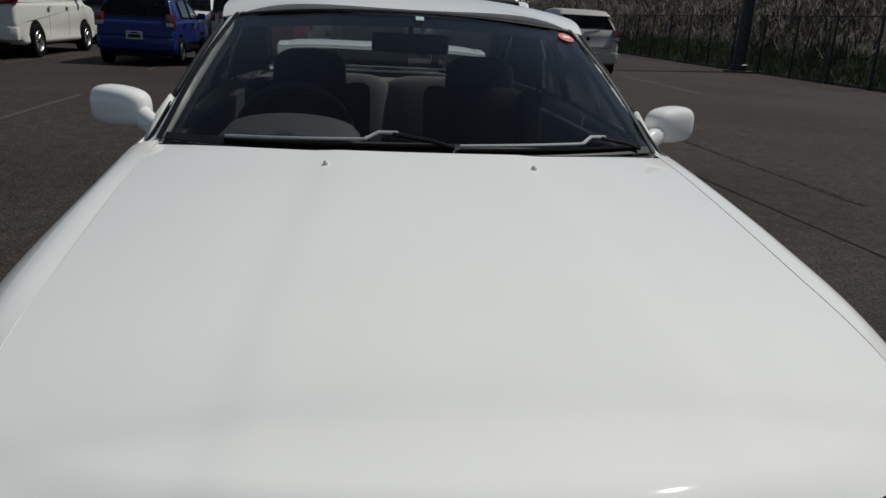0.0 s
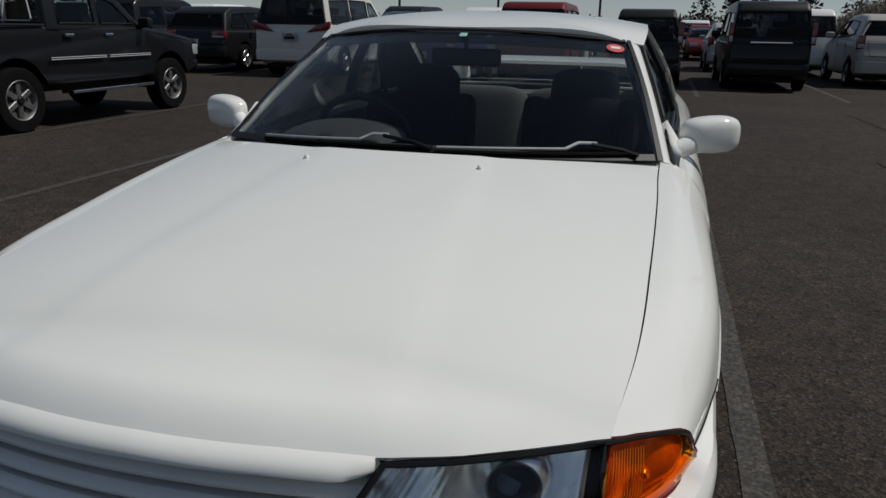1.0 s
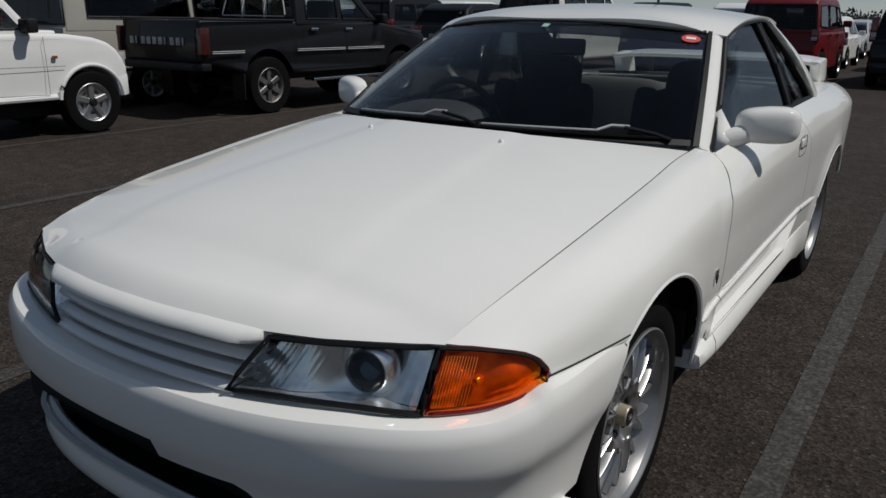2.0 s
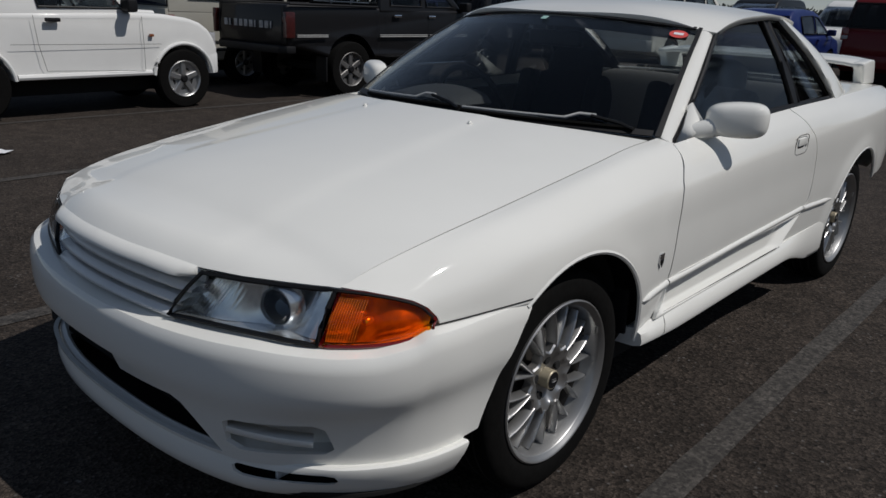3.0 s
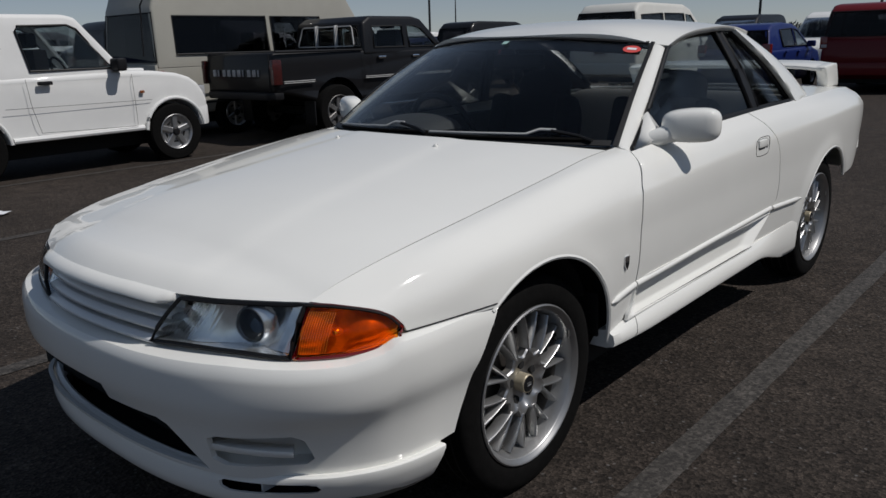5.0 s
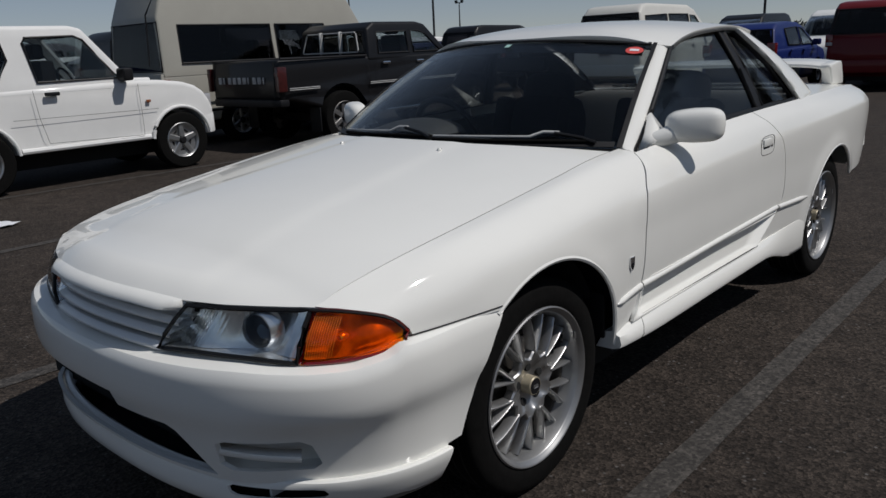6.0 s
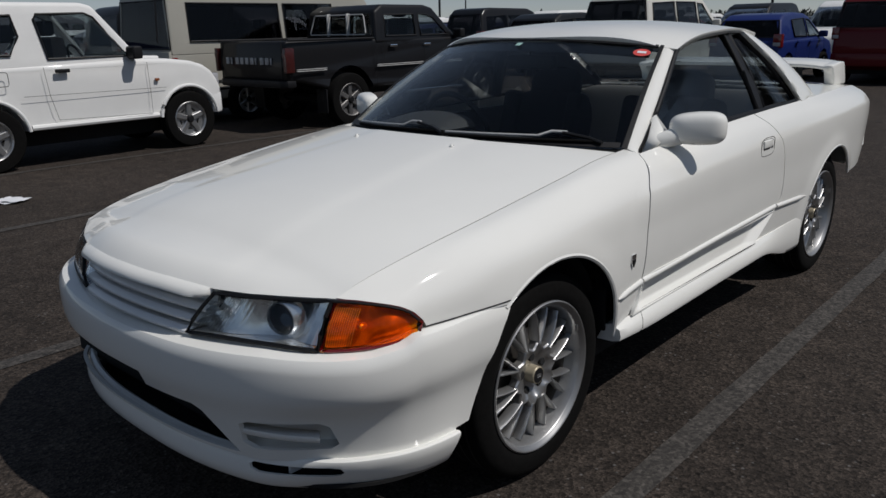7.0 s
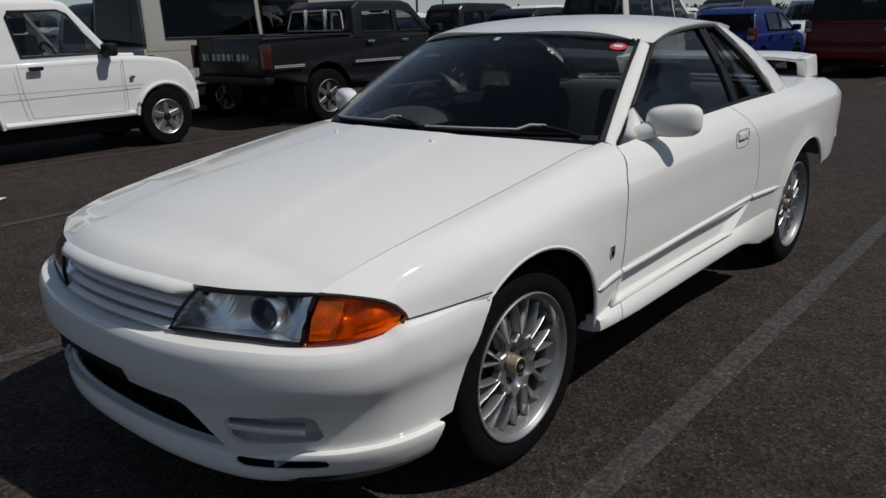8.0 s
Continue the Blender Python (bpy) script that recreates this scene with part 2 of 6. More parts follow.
def lathe(profile, segments=32, axis="x", centre=(0, 0, 0), caps=True):
    """Turns (radius, offset) points round an axis."""
    bm = bmesh.new()
    rings = []
    for r, o in profile:
        ring = []
        for i in range(segments):
            a = 2 * math.pi * i / segments
            c, s = r * math.cos(a), r * math.sin(a)
            p = {"x": (o, c, s), "y": (c, o, s), "z": (c, s, o)}[axis]
            ring.append(bm.verts.new(Vector(p) + Vector(centre)))
        rings.append(ring)
    for a, b in zip(rings[:-1], rings[1:]):
        for i in range(segments):
            j = (i + 1) % segments
            bm.faces.new([a[i], a[j], b[j], b[i]])
    if caps and profile[0][0] > 1e-6:
        bm.faces.new(rings[0][::-1])
    if caps and profile[-1][0] > 1e-6:
        bm.faces.new(rings[-1])
    bmesh.ops.remove_doubles(bm, verts=bm.verts[:], dist=1e-5)
    bmesh.ops.recalc_face_normals(bm, faces=bm.faces[:])
    return bm


def cushion(w, d, h, m, e=0.45):
    """Soft padded block, w by d by h, standing on its base, placed by matrix m."""
    def pw(v, e):
        return math.copysign(abs(v) ** e, v)

    def f(a, b):
        c = pw(math.cos(a), e)
        return (w / 2 * pw(math.cos(b), e) * c, d / 2 * pw(math.sin(b), 0.8) * c, h / 2 + h / 2 * pw(math.sin(a), e))
    bm = sheet(f, np.linspace(-math.pi / 2, math.pi / 2, 17), np.linspace(-math.pi, math.pi, 33))
    bmesh.ops.remove_doubles(bm, verts=bm.verts[:], dist=1e-5)
    bmesh.ops.recalc_face_normals(bm, faces=bm.faces[:])
    return moved(bm, m)


def tube(points, radius, sides=8, closed=False, flat=1.0):
    """Round bar along points."""
    bm = bmesh.new()
    pts = [Vector(p) for p in points]
    n = len(pts)
    rings = []
    for i, p in enumerate(pts):
        a = pts[(i - 1) % n] if closed or i > 0 else p
        b = pts[(i + 1) % n] if closed or i < n - 1 else p
        d = (b - a).normalized()
        up = Vector((0, 0, 1)) if abs(d.z) < 0.9 else Vector((0, 1, 0))
        s = d.cross(up).normalized()
        t = s.cross(d).normalized()
        r = radius(i / max(1, n - 1)) if callable(radius) else radius
        rings.append([bm.verts.new(p + (s * math.cos(k * 2 * math.pi / sides) + t * flat * math.sin(k * 2 * math.pi / sides)) * r)
                      for k in range(sides)])
    m = n if closed else n - 1
    for i in range(m):
        a, b = rings[i], rings[(i + 1) % n]
        for k in range(sides):
            j = (k + 1) % sides
            bm.faces.new([a[k], a[j], b[j], b[k]])
    if not closed:
        bm.faces.new(rings[0][::-1])
        bm.faces.new(rings[-1])
    bmesh.ops.recalc_face_normals(bm, faces=bm.faces[:])
    return bm


def join(*parts):
    """Several bmeshes as one."""
    out = bmesh.new()
    for bm in parts:
        me = bpy.data.meshes.new("tmp")
        bm.to_mesh(me)
        bm.free()
        out.from_mesh(me)
        bpy.data.meshes.remove(me)
    return out


def carve(bm, cutters):
    """bm minus each closed cutter."""
    def ob_of(b):
        if b.calc_volume(signed=True) < 0:
            bmesh.ops.reverse_faces(b, faces=b.faces[:])
        me = bpy.data.meshes.new("tmp")
        b.to_mesh(me)
        b.free()
        return new("tmp", me)
    body = ob_of(bm)
    tools = [ob_of(c) for c in cutters]
    for t in tools:
        mod = body.modifiers.new("cut", "BOOLEAN")
        mod.operation, mod.solver, mod.object = "DIFFERENCE", "EXACT", t
    dg = bpy.context.evaluated_depsgraph_get()
    dg.update()
    me = bpy.data.meshes.new_from_object(body.evaluated_get(dg))
    out = bmesh.new()
    out.from_mesh(me)
    for o in (body, *tools):
        data = o.data
        bpy.data.objects.remove(o)
        bpy.data.meshes.remove(data)
    bpy.data.meshes.remove(me)
    return out


def moved(bm, m):
    bmesh.ops.transform(bm, matrix=m, verts=bm.verts[:])
    return bm


# ---- ground ----
ground = part("ground", sheet(lambda u, v: (u, v, 0), [-600, -60, -20, 0, 20, 60, 600], [-600, -60, -20, 0, 20, 60, 600]), ASPHALT)
tagged(ground, "dark worn asphalt of a large car park", "ground", kind="structure")


def painted_line(x0, y0, x1, y1, width, label="worn white bay line on the asphalt", mat=None):
    mat = mat or LINE
    d = Vector((x1 - x0, y1 - y0, 0))
    n = Vector((-d.y, d.x, 0)).normalized() * width / 2
    k = max(2, int(d.length / 0.15))
    rnd = random.Random(int(x0 * 100 + y0 * 10))
    wob = [[rnd.uniform(-0.003, 0.003) for _ in range(k + 1)] for _ in range(2)]
    bm = bmesh.new()
    rows = []
    for i in range(k + 1):
        c = Vector((x0, y0, 0.004)) + d * i / k
        rows.append([bm.verts.new(c + n * (s + wob[j][i] / (width / 2) * s)) for j, s in enumerate((-1, 1))])
    for a, b in zip(rows[:-1], rows[1:]):
        bm.faces.new([a[0], b[0], b[1], a[1]])
    bmesh.ops.recalc_face_normals(bm, faces=bm.faces[:])
    return tagged(part("road_marking", bm, mat), label, "road marking", "bay lines", "structure")


for lx in (1.065, -1.40, -3.93, -6.38):
    painted_line(lx, -2.5, lx, 9.7, 0.095)
painted_line(-30, 9.72, 13, 9.72, 0.03, "thin faded line across the bays")
for lx in (-12.0, -9.45, -6.9, -4.2, -1.2, 1.45, 4.2, 7.4):
    painted_line(lx, 14.4, lx, 19.4, 0.10)
painted_line(3.70, 12.0, 3.97, 4.0, 0.07, "faded thin line on the asphalt", FAINT)
painted_line(2.93, 7.0, 3.16, 1.6, 0.022, "thin dark crack across the asphalt", CRACK)

# ================= the white coupe =================
# forward is -y, the front axle stands at y = 0
coupe = thing("coupe", "white two-door coupe with alloy wheels, parked on asphalt", "car")
HALF = spline((-0.6, -0.5, -0.35, -0.2, 0.0, 0.5, 1.2, 2.0, 2.6, 3.1, 3.5), (0.745, 0.774, 0.808, 0.830, 0.841, 0.846, 0.843, 0.842, 0.845, 0.815, 0.745))
CREASE = spline((-0.65, -0.2, 0.5, 1.0, 1.7, 2.85, 3.5), (0.640, 0.736, 0.793, 0.811, 0.830, 0.857, 0.845))
BELT_X = spline((-0.65, -0.55, -0.4, 0.0, 0.3, 0.6, 1.6, 2.1, 2.6, 3.0, 3.5), (0.690, 0.708, 0.726, 0.741, 0.745, 0.752, 0.766, 0.762, 0.745, 0.715, 0.66))
BELT_Z = spline((-0.65, -0.4, 0.0, 0.3, 0.6, 1.6, 2.1, 2.6, 3.0, 3.5), (0.678, 0.762, 0.831, 0.871, 0.898, 0.940, 0.946, 0.952, 0.95, 0.925))
SEAM_X = spline((-0.8, -0.63, -0.57, -0.45, -0.12, 0.25, 0.42, 0.6), (0.630, 0.655, 0.664, 0.679, 0.691, 0.696, 0.694, 0.697))
SEAM_Z = spline((-0.8, -0.63, -0.57, -0.45, -0.12, 0.25, 0.42, 0.6), (0.700, 0.719, 0.740, 0.770, 0.820, 0.872, 0.895, 0.909))
ARCH_F, ARCH_R = (0.005, 0.339, 0.355), (2.510, 0.33, 0.362)


def section(y, recess, seam):
    """Half section of the flank at y, from the sill up to the bonnet seam or belt."""
    w = float(HALF(y))
    zc = float(CREASE(y))
    bx, bz = float(BELT_X(y)), float(BELT_Z(y))
    k = float(np.interp(y, (0.3, 1.0), (0, 1)))
    pts = [(w - 0.03 - recess * 0.5, 0.33), (w - 0.012 - recess - 0.004 * k, 0.46), (w - 0.002 - 0.005 * k, 0.56), (w - 0.003 * k, 0.66 if zc > 0.72 else zc - 0.06),
           *([(w - 0.007 + 0.007 * k, zc - 0.009), (w - 0.012 + 0.010 * k, zc + 0.001)] if y > 0.45 else [(w - 0.014, zc)]), (0.5 * (w - 0.014 + bx) + float(np.interp(y, (-0.65, -0.2, 0.4, 0.8), (0.004, 0.006, 0.007, 0.017))), 0.5 * (zc + bz) + float(np.interp(y, (0.3, 0.8), (0.005, 0.008)))), (bx, bz)]
    if seam and y < 0.63:
        pts.append((float(SEAM_X(y)), float(SEAM_Z(y))))
    return pts


def flank_curve(y, recess, top):
    """x(s) and z(s) of the section at y; top None: up to the bonnet seam, else to the belt."""
    key = (round(y, 4), recess, top)
    if key not in CURVES:
        pts = section(y, recess, top is None)
        ln = [0.0]
        for a, b in zip(pts[:-1], pts[1:]):
            ln.append(ln[-1] + math.hypot(b[0] - a[0], b[1] - a[1]))
        ln = [v / ln[-1] for v in ln]
        CURVES[key] = spline(ln, [p[0] for p in pts]), spline(ln, [p[1] for p in pts])
    return CURVES[key]


CURVES = {}


def flank(y, s, recess=0.0, top=None):
    """x and z of the flank at y; s from 0 (sill) to 1 (top)."""
    fx, fz = flank_curve(y, recess, top)
    x, z = fx(s), fz(s)
    for cy, cz, r in (ARCH_F, ARCH_R):
        d = math.hypot(y - cy, z - cz) - r
        if abs(d) < 0.2:
            x += (0.006 if cy < 1 else 0.010) * math.exp(-(d / 0.05) ** 2)
    return x, z


def flank_s(y, z, recess=0.0, top=None):
    fz = flank_curve(y, recess, top)[1]
    lo, hi = 0.0, 1.0
    for _ in range(14):
        mid = (lo + hi) / 2
        if fz(mid) < z:
            lo = mid
        else:
            hi = mid
    return lo


def arch_cutter(arch, x0, x1, extra=0.0):
    cy, cz, r = arch
    pts = [(cy + (r + extra) * math.cos(a), cz + (r + extra) * math.sin(a)) for a in np.linspace(-0.15 * math.pi, 1.15 * math.pi, 48)]
    pts += [(cy - r - extra, 0.0), (cy + r + extra, 0.0)]
    return prism(pts, x0, x1)


def panel(name, y_lo, y_hi, z_lo, side, top=None, recess=0.0, ny=26, ns=26, cut=(), label="", tools=(), sill=False):
    """Body panel on the flank between two edges y(s), above z_lo(y)."""
    def f(u, v):
        # edges are given against height, so settle y and s together
        if sill:
            z = 0.386 + 0.112 * v
            y = y_lo(z) + (y_hi(z) - y_lo(z)) * u
            ins = float(np.interp(v, (0.0, 0.05, 0.08, 0.13, 0.5, 0.92, 0.97, 1.0), (0.008, 0.009, 0.018, 0.036, 0.040, 0.040, 0.034, 0.004)))
            end = min(1.0, min(u, 1 - u) / 0.07)
            ins = 0.008 + (ins - 0.008) * end * end * (3 - 2 * end)
            return (side * (float(HALF(y)) - ins), y, z)
        y = 0.5 * (y_lo(0.6) + y_hi(0.6))
        s = v
        for _ in range(4):
            x, z = flank(y, s, recess, top)
            y = y_lo(z) + (y_hi(z) - y_lo(z)) * u
            s0 = flank_s(y, z_lo(y), recess, top)
            s = s0 + (1 - s0) * v
        if name == "fender":
            lo, hi = -0.68, 0.62
            for _ in range(16):
                y = (lo + hi) / 2
                s0 = flank_s(y, z_lo(y), recess, top)
                s = s0 + (1 - s0) * v
                z = flank(y, s, recess, top)[1]
                if y < y_lo(z) + (y_hi(z) - y_lo(z)) * u:
                    lo = y
                else:
                    hi = y
        x, z = flank(y, s, recess, top)
        if name == "fender" and u < 0.35:
            # the edge follows the indicator
            if u == 0.0:
                EDGE[side, v] = (float(np.interp(z, SIGNAL_Z, SIGNAL_X)) + 0.002 - x) * min(1.0, max(0.0, (z - 0.60) / 0.03))
            x += EDGE[side, v] * (1 - u / 0.35) ** 2
        return (side * x, y, z)
    bm = sheet(f, np.linspace(0, 1, ny), np.linspace(0, 1, ns), 0.012, flip=side < 0)
    bmesh.ops.recalc_face_normals(bm, faces=bm.faces[:])
    if cut:
        bm = carve(bm, [t() for t in tools] + [arch_cutter(a, 0.5 * side if side > 0 else -1.2, 1.2 if side > 0 else -0.5) for a in cut])
    return part(name, bm, WHITE, coupe, label, angle=40)


EDGE = {}
SIGNAL_Z, SIGNAL_X = (0.645, 0.675, 0.691, 0.700, 0.707, 0.713, 0.7175), (0.779, 0.768, 0.75, 0.73, 0.705, 0.68, 0.648)
door_front = spline((0.30, 0.39, 0.44, 0.53, 0.69, 0.80, 0.855, 0.885, 0.93), (0.42, 0.45, 0.482, 0.504, 0.510, 0.524, 0.570, 0.588, 0.592))
door_rear = spline((0.33, 0.385, 0.49, 0.52, 0.56, 0.71, 0.82, 0.95), (1.40, 1.50, 1.705, 1.755, 1.782, 1.765, 1.70, 1.53))
GAP = 0.0035


def signal_edge(z):
    """y of the fender's front edge: along the indicator's top edge."""
    return float(np.interp(z, (0.610, 0.643, 0.673, 0.690, 0.699, 0.706, 0.712, 0.717, 0.724), (-0.462, -0.474, -0.499, -0.526, -0.551, -0.577, -0.600, -0.630, -0.639)))


def seam_cutter():
    """All below the joint of fender and bumper, ahead of the wheel."""
    return prism([(-0.9, 0.0), (-0.9, 0.632), (-0.50, 0.628), (-0.16, 0.622), (-0.10, 0.5), (-0.10, 0.0)], -1.2, 1.2)


def behind_wheel():
    """The tuck-up of the quarter panel behind the rear wheel."""
    return prism([(2.76, 0.0), (2.76, 0.50), (3.05, 0.50), (3.4, 0.53), (3.8, 0.56), (3.8, 0.0)], -1.2, 1.2)


for side in (1, -1):
    panel("fender", signal_edge, lambda z: float(door_front(z)) - GAP, lambda y: 0.33, side, ny=46, ns=34, cut=(ARCH_F,), tools=(seam_cutter,))
    panel("door", lambda z: float(door_front(z)) + GAP, lambda z: float(door_rear(z)) - GAP, lambda y: 0.497, side, top=8, ny=24, ns=64)
    panel("door_lower", lambda z: float(door_front(z)) + GAP, lambda z: float(door_rear(z)) - GAP, lambda y: 0.386, side, sill=True, ny=40, ns=26)
    panel("quarter_panel", lambda z: float(door_rear(z)) + GAP, lambda z: float(np.interp(z, (0.3, 0.45, 0.5, 0.6, 0.7, 0.8, 0.95), (2.90, 3.05, 3.14, 3.25, 3.30, 3.32, 3.25))),
          lambda y: 0.33, side, top=8, ny=46, ns=72, cut=(ARCH_R,), tools=(behind_wheel,))

CROWN = 0.062


def bonnet_z(x, y):
    xs = float(SEAM_X(min(y, 0.55)))
    z = float(SEAM_Z(y)) + CROWN * (1 - abs(x / xs) ** 2.2)
    ridge = float(np.interp(y, (-0.8, 0.25), (0.36, 0.245)))
    z += 0.0035 * (1 / (1 + math.exp((abs(x) - ridge) / 0.010)))
    return z


def bonnet_front(x):
    x = abs(x)
    if x < 0.345:
        return -0.818 + 0.048 * (x / 0.345) ** 2
    return float(np.interp(x, (0.345, 0.45, 0.54, 0.60, 0.645), (-0.770, -0.735, -0.692, -0.661, -0.634)))


def bonnet_rear(x):
    return 0.298 + 0.236 * (abs(x) / 0.69) ** 2.2


def bonnet(u, v):
    k = 0.5
    for _ in range(4):
        xs = float(SEAM_X(min(0.55, k))) - GAP
        x = u * xs
        k = bonnet_front(x) + (bonnet_rear(x) - bonnet_front(x)) * v
    d = k - bonnet_front(x)
    z = bonnet_z(x, k)
    if d < 0.08:
        edge = float(np.interp(abs(x), (0, 0.2, 0.345, 0.45, 0.648), (0.7290, 0.7255, 0.7160, 0.7155, 0.7170)))
        z -= (bonnet_z(x, bonnet_front(x)) - edge) * (1 - d / 0.08) ** 2
    return (x, k, z)


vs = np.concatenate([np.linspace(0, 0.17, 26)[:-1], np.linspace(0.17, 1, 36)])
part("bonnet", sheet(bonnet, np.linspace(-1, 1, 57), vs, 0.012), WHITE, coupe, "smooth white bonnet with two washer nozzles", 40)
# fender tops beside the windscreen
for side in (1, -1):
    def cowl(y, k, side=side):
        a, b = Vector((float(SEAM_X(min(y, 0.6))) - 0.035 - 0.06 * max(0, y - 0.6), y, float(SEAM_Z(min(y, 0.6))) - 0.010 + 0.1 * max(0, y - 0.6))), Vector((float(BELT_X(y)) - 0.006, y, float(BELT_Z(y)) - 0.006))
        p = a.lerp(b, k) + Vector((0.3, 0, 0.8)) * 0.006 * math.sin(math.pi * k)
        return (side * p.x, p.y, p.z)
    part("fender_top", sheet(cowl, np.linspace(0.580, 0.66, 8), np.linspace(0, 1, 8), 0.01, flip=side > 0), WHITE, coupe, "", 50)
part("engine_bay", sheet(lambda u, v: (lambda p: (p[0] * 1.03, p[1], p[2] - 0.03))(bonnet(u, v)), np.linspace(-1, 1, 9), np.linspace(0.12, 1, 9), 0.01), SEAM, coupe)


# black scuttle between bonnet and windscreen
def scuttle(u, v):
    x = u * 0.685
    y0, y1 = bonnet_rear(x) - 0.03, 0.372 + 0.245 * abs(u) ** 2.2
    z0 = float(SEAM_Z(min(0.6, y0))) + CROWN * (1 - min(1.0, abs(x / 0.69)) ** 2.2) - 0.020
    return (x, y0 + (y1 - y0) * v, z0 + (0.932 - 0.020 * u * u - z0) * v)


part("scuttle_panel", sheet(scuttle, np.linspace(-1, 1, 33), np.linspace(0, 1, 4), 0.004), TRIM, coupe)


# --- upper lip above the grille
def lip_sect(x, k):
    y0 = bonnet_front(x) - 0.002
    z0 = bonnet((x / 0.64), 0.0)[2]
    prof = ((0.012, 0.003), (-0.006, 0.000), (-0.018, -0.007), (-0.026, -0.016), (-0.027, -0.024), (-0.012, -0.031), (0.02, -0.034))
    s = 1 - 0.75 * max(0.0, (abs(x) - 0.29) / 0.051) ** 2
    return (x, y0 + (prof[k][0] if prof[k][0] > 0 else prof[k][0] * s), z0 + prof[k][1] * (0.5 + 0.5 * s))


bm = sheet(lambda u, k: lip_sect(u, int(k)), np.linspace(-0.341, 0.341, 41), list(range(7)) + [0])
bmesh.ops.remove_doubles(bm, verts=bm.verts[:], dist=1e-5)
bmesh.ops.holes_fill(bm, edges=[e for e in bm.edges if len(e.link_faces) == 1], sides=12)
bmesh.ops.recalc_face_normals(bm, faces=bm.faces[:])
part("grille_lip", bm, WHITE, coupe, angle=60)
for k in range(3):
    zc = 0.669 - 0.030 * k
    def slat(u, w, zc=zc, k=k):
        x = u * (0.326 - 0.019 * k)
        y0 = bonnet_front(x) + 0.012 - 0.012 * k
        prof = ((0.0, 0.007), (-0.016, 0.002), (-0.018, -0.006), (-0.004, -0.010), (0.05, -0.016), (0.05, 0.004), (0.0, 0.007))
        return (x, y0 + prof[w][0], zc - 0.012 * (x / 0.35) ** 2 + prof[w][1])
    part("grille_slat", sheet(lambda u, w: slat(u, int(w)), np.linspace(-1, 1, 33), range(7)), DULL_WHITE, coupe, angle=50)
part("grille_backing", sheet(lambda u, v: (u * (0.272 + 0.055 * v), bonnet_front(u * 0.332) + 0.035, 0.582 + 0.118 * v), np.linspace(-1, 1, 13), (0, 1), 0.01), DULL_WHITE, coupe)


# --- bumper
def plan(u, inset=0.0, n=2.45):
    """Plan of the nose: u from -1 (its right) to 1 (its left), with short straight flanks."""
    if abs(u) > 0.9:
        k = (abs(u) - 0.9) / 0.1
        return math.copysign(0.827 + 0.012 * k - inset, u), -0.38 + 0.2 * k
    a = u / 0.9 * math.pi / 2
    s, c = abs(math.sin(a)), abs(math.cos(a))
    return math.copysign((0.827 - inset) * s ** (2 / n), u), -0.38 - (0.497 - inset) * c ** (2 / n)


def bumper_top(x, y):
    if y > -0.52:
        return 0.624 + (y + 0.52) * 0.013
    return float(np.interp(abs(x), (0.0, 0.28, 0.55, 0.70, 0.765, 0.80, 0.815), (0.584, 0.588, 0.597, 0.593, 0.594, 0.606, 0.622)))


# inset, drop and further inset at the corners
BUMP = ((0.075, 0.001, 0), (0.03, 0.0, 0), (0.012, -0.004, 0), (0.002, -0.016, 0), (-0.002, -0.035, 0.000), (-0.003, -0.080, 0.004), (-0.001, -0.100, 0.007),
        (0.003, -0.116, 0.011), (0.0085, -0.132, 0.016), (0.0140, -0.150, 0.0205), (0.0185, -0.170, 0.0235), (0.0235, -0.196, 0.026), (0.0285, -0.228, 0.0275),
        (0.033, -0.258, 0.028))


def corner(x):
    """0 on the front of the nose, 1 round its corner."""
    k = min(1.0, max(0.0, (abs(x) - 0.50) / 0.22))
    return k * k * (3 - 2 * k)


def bumper(u, k):
    ins, dz, more = BUMP[k]
    x, y = plan(u, 0.0)
    ins += more * corner(x)
    side_k = min(1.0, max(0.0, (y + 0.62) / 0.25))
    zt = bumper_top(x, y)
    zb = 0.306
    if k >= 2:
        dz = -0.004 + (dz + 0.004) * (zt - 0.004 - zb) / 0.254
    x, y = plan(u, ins * (1 - (0.45 if k < 2 else 0.30) * side_k))
    return (x, y, zt + dz)


def nose_end():
    """All behind the edge of the bumper at the wheel arch."""
    return prism([(-0.05, 0.75), (-0.185, 0.648), (-0.205, 0.617), (-0.234, 0.572), (-0.258, 0.525), (-0.284, 0.472), (-0.296, 0.415), (-0.314, 0.360), (-0.3262, 0.3187), (-0.3721, 0.3153), (-0.388, 0.25), (-0.40, 0.0), (0.5, 0.0), (0.5, 0.75)], -1.2, 1.2)


us = np.concatenate([-1 + 0.1 * np.linspace(0, 1, 8)[:-1], np.linspace(-0.9, 0.9, 91), 0.9 + 0.1 * np.linspace(0, 1, 8)[1:]])
bm = sheet(lambda u, k: bumper(u, int(k)), us, range(len(BUMP)), 0.012, flip=True)
bmesh.ops.recalc_face_normals(bm, faces=bm.faces[:])
mouth = [(-0.60, 0.315), (-0.575, 0.440), (-0.53, 0.468), (0.115, 0.468), (0.12, 0.428), (0.315, 0.428), (0.345, 0.416), (0.445, 0.315)]
vent = [(0.49, 0.337), (0.46, 0.350), (0.46, 0.402), (0.49, 0.414), (0.64, 0.420), (0.657, 0.407), (0.661, 0.354), (0.645, 0.340)]
cuts = [prism(mouth, -1.1, -0.60, "y"), prism(vent, -1.1, -0.55, "y"), nose_end()]
bumper_ob = part("front_bumper", carve(bm, cuts), WHITE, coupe, "", 34)
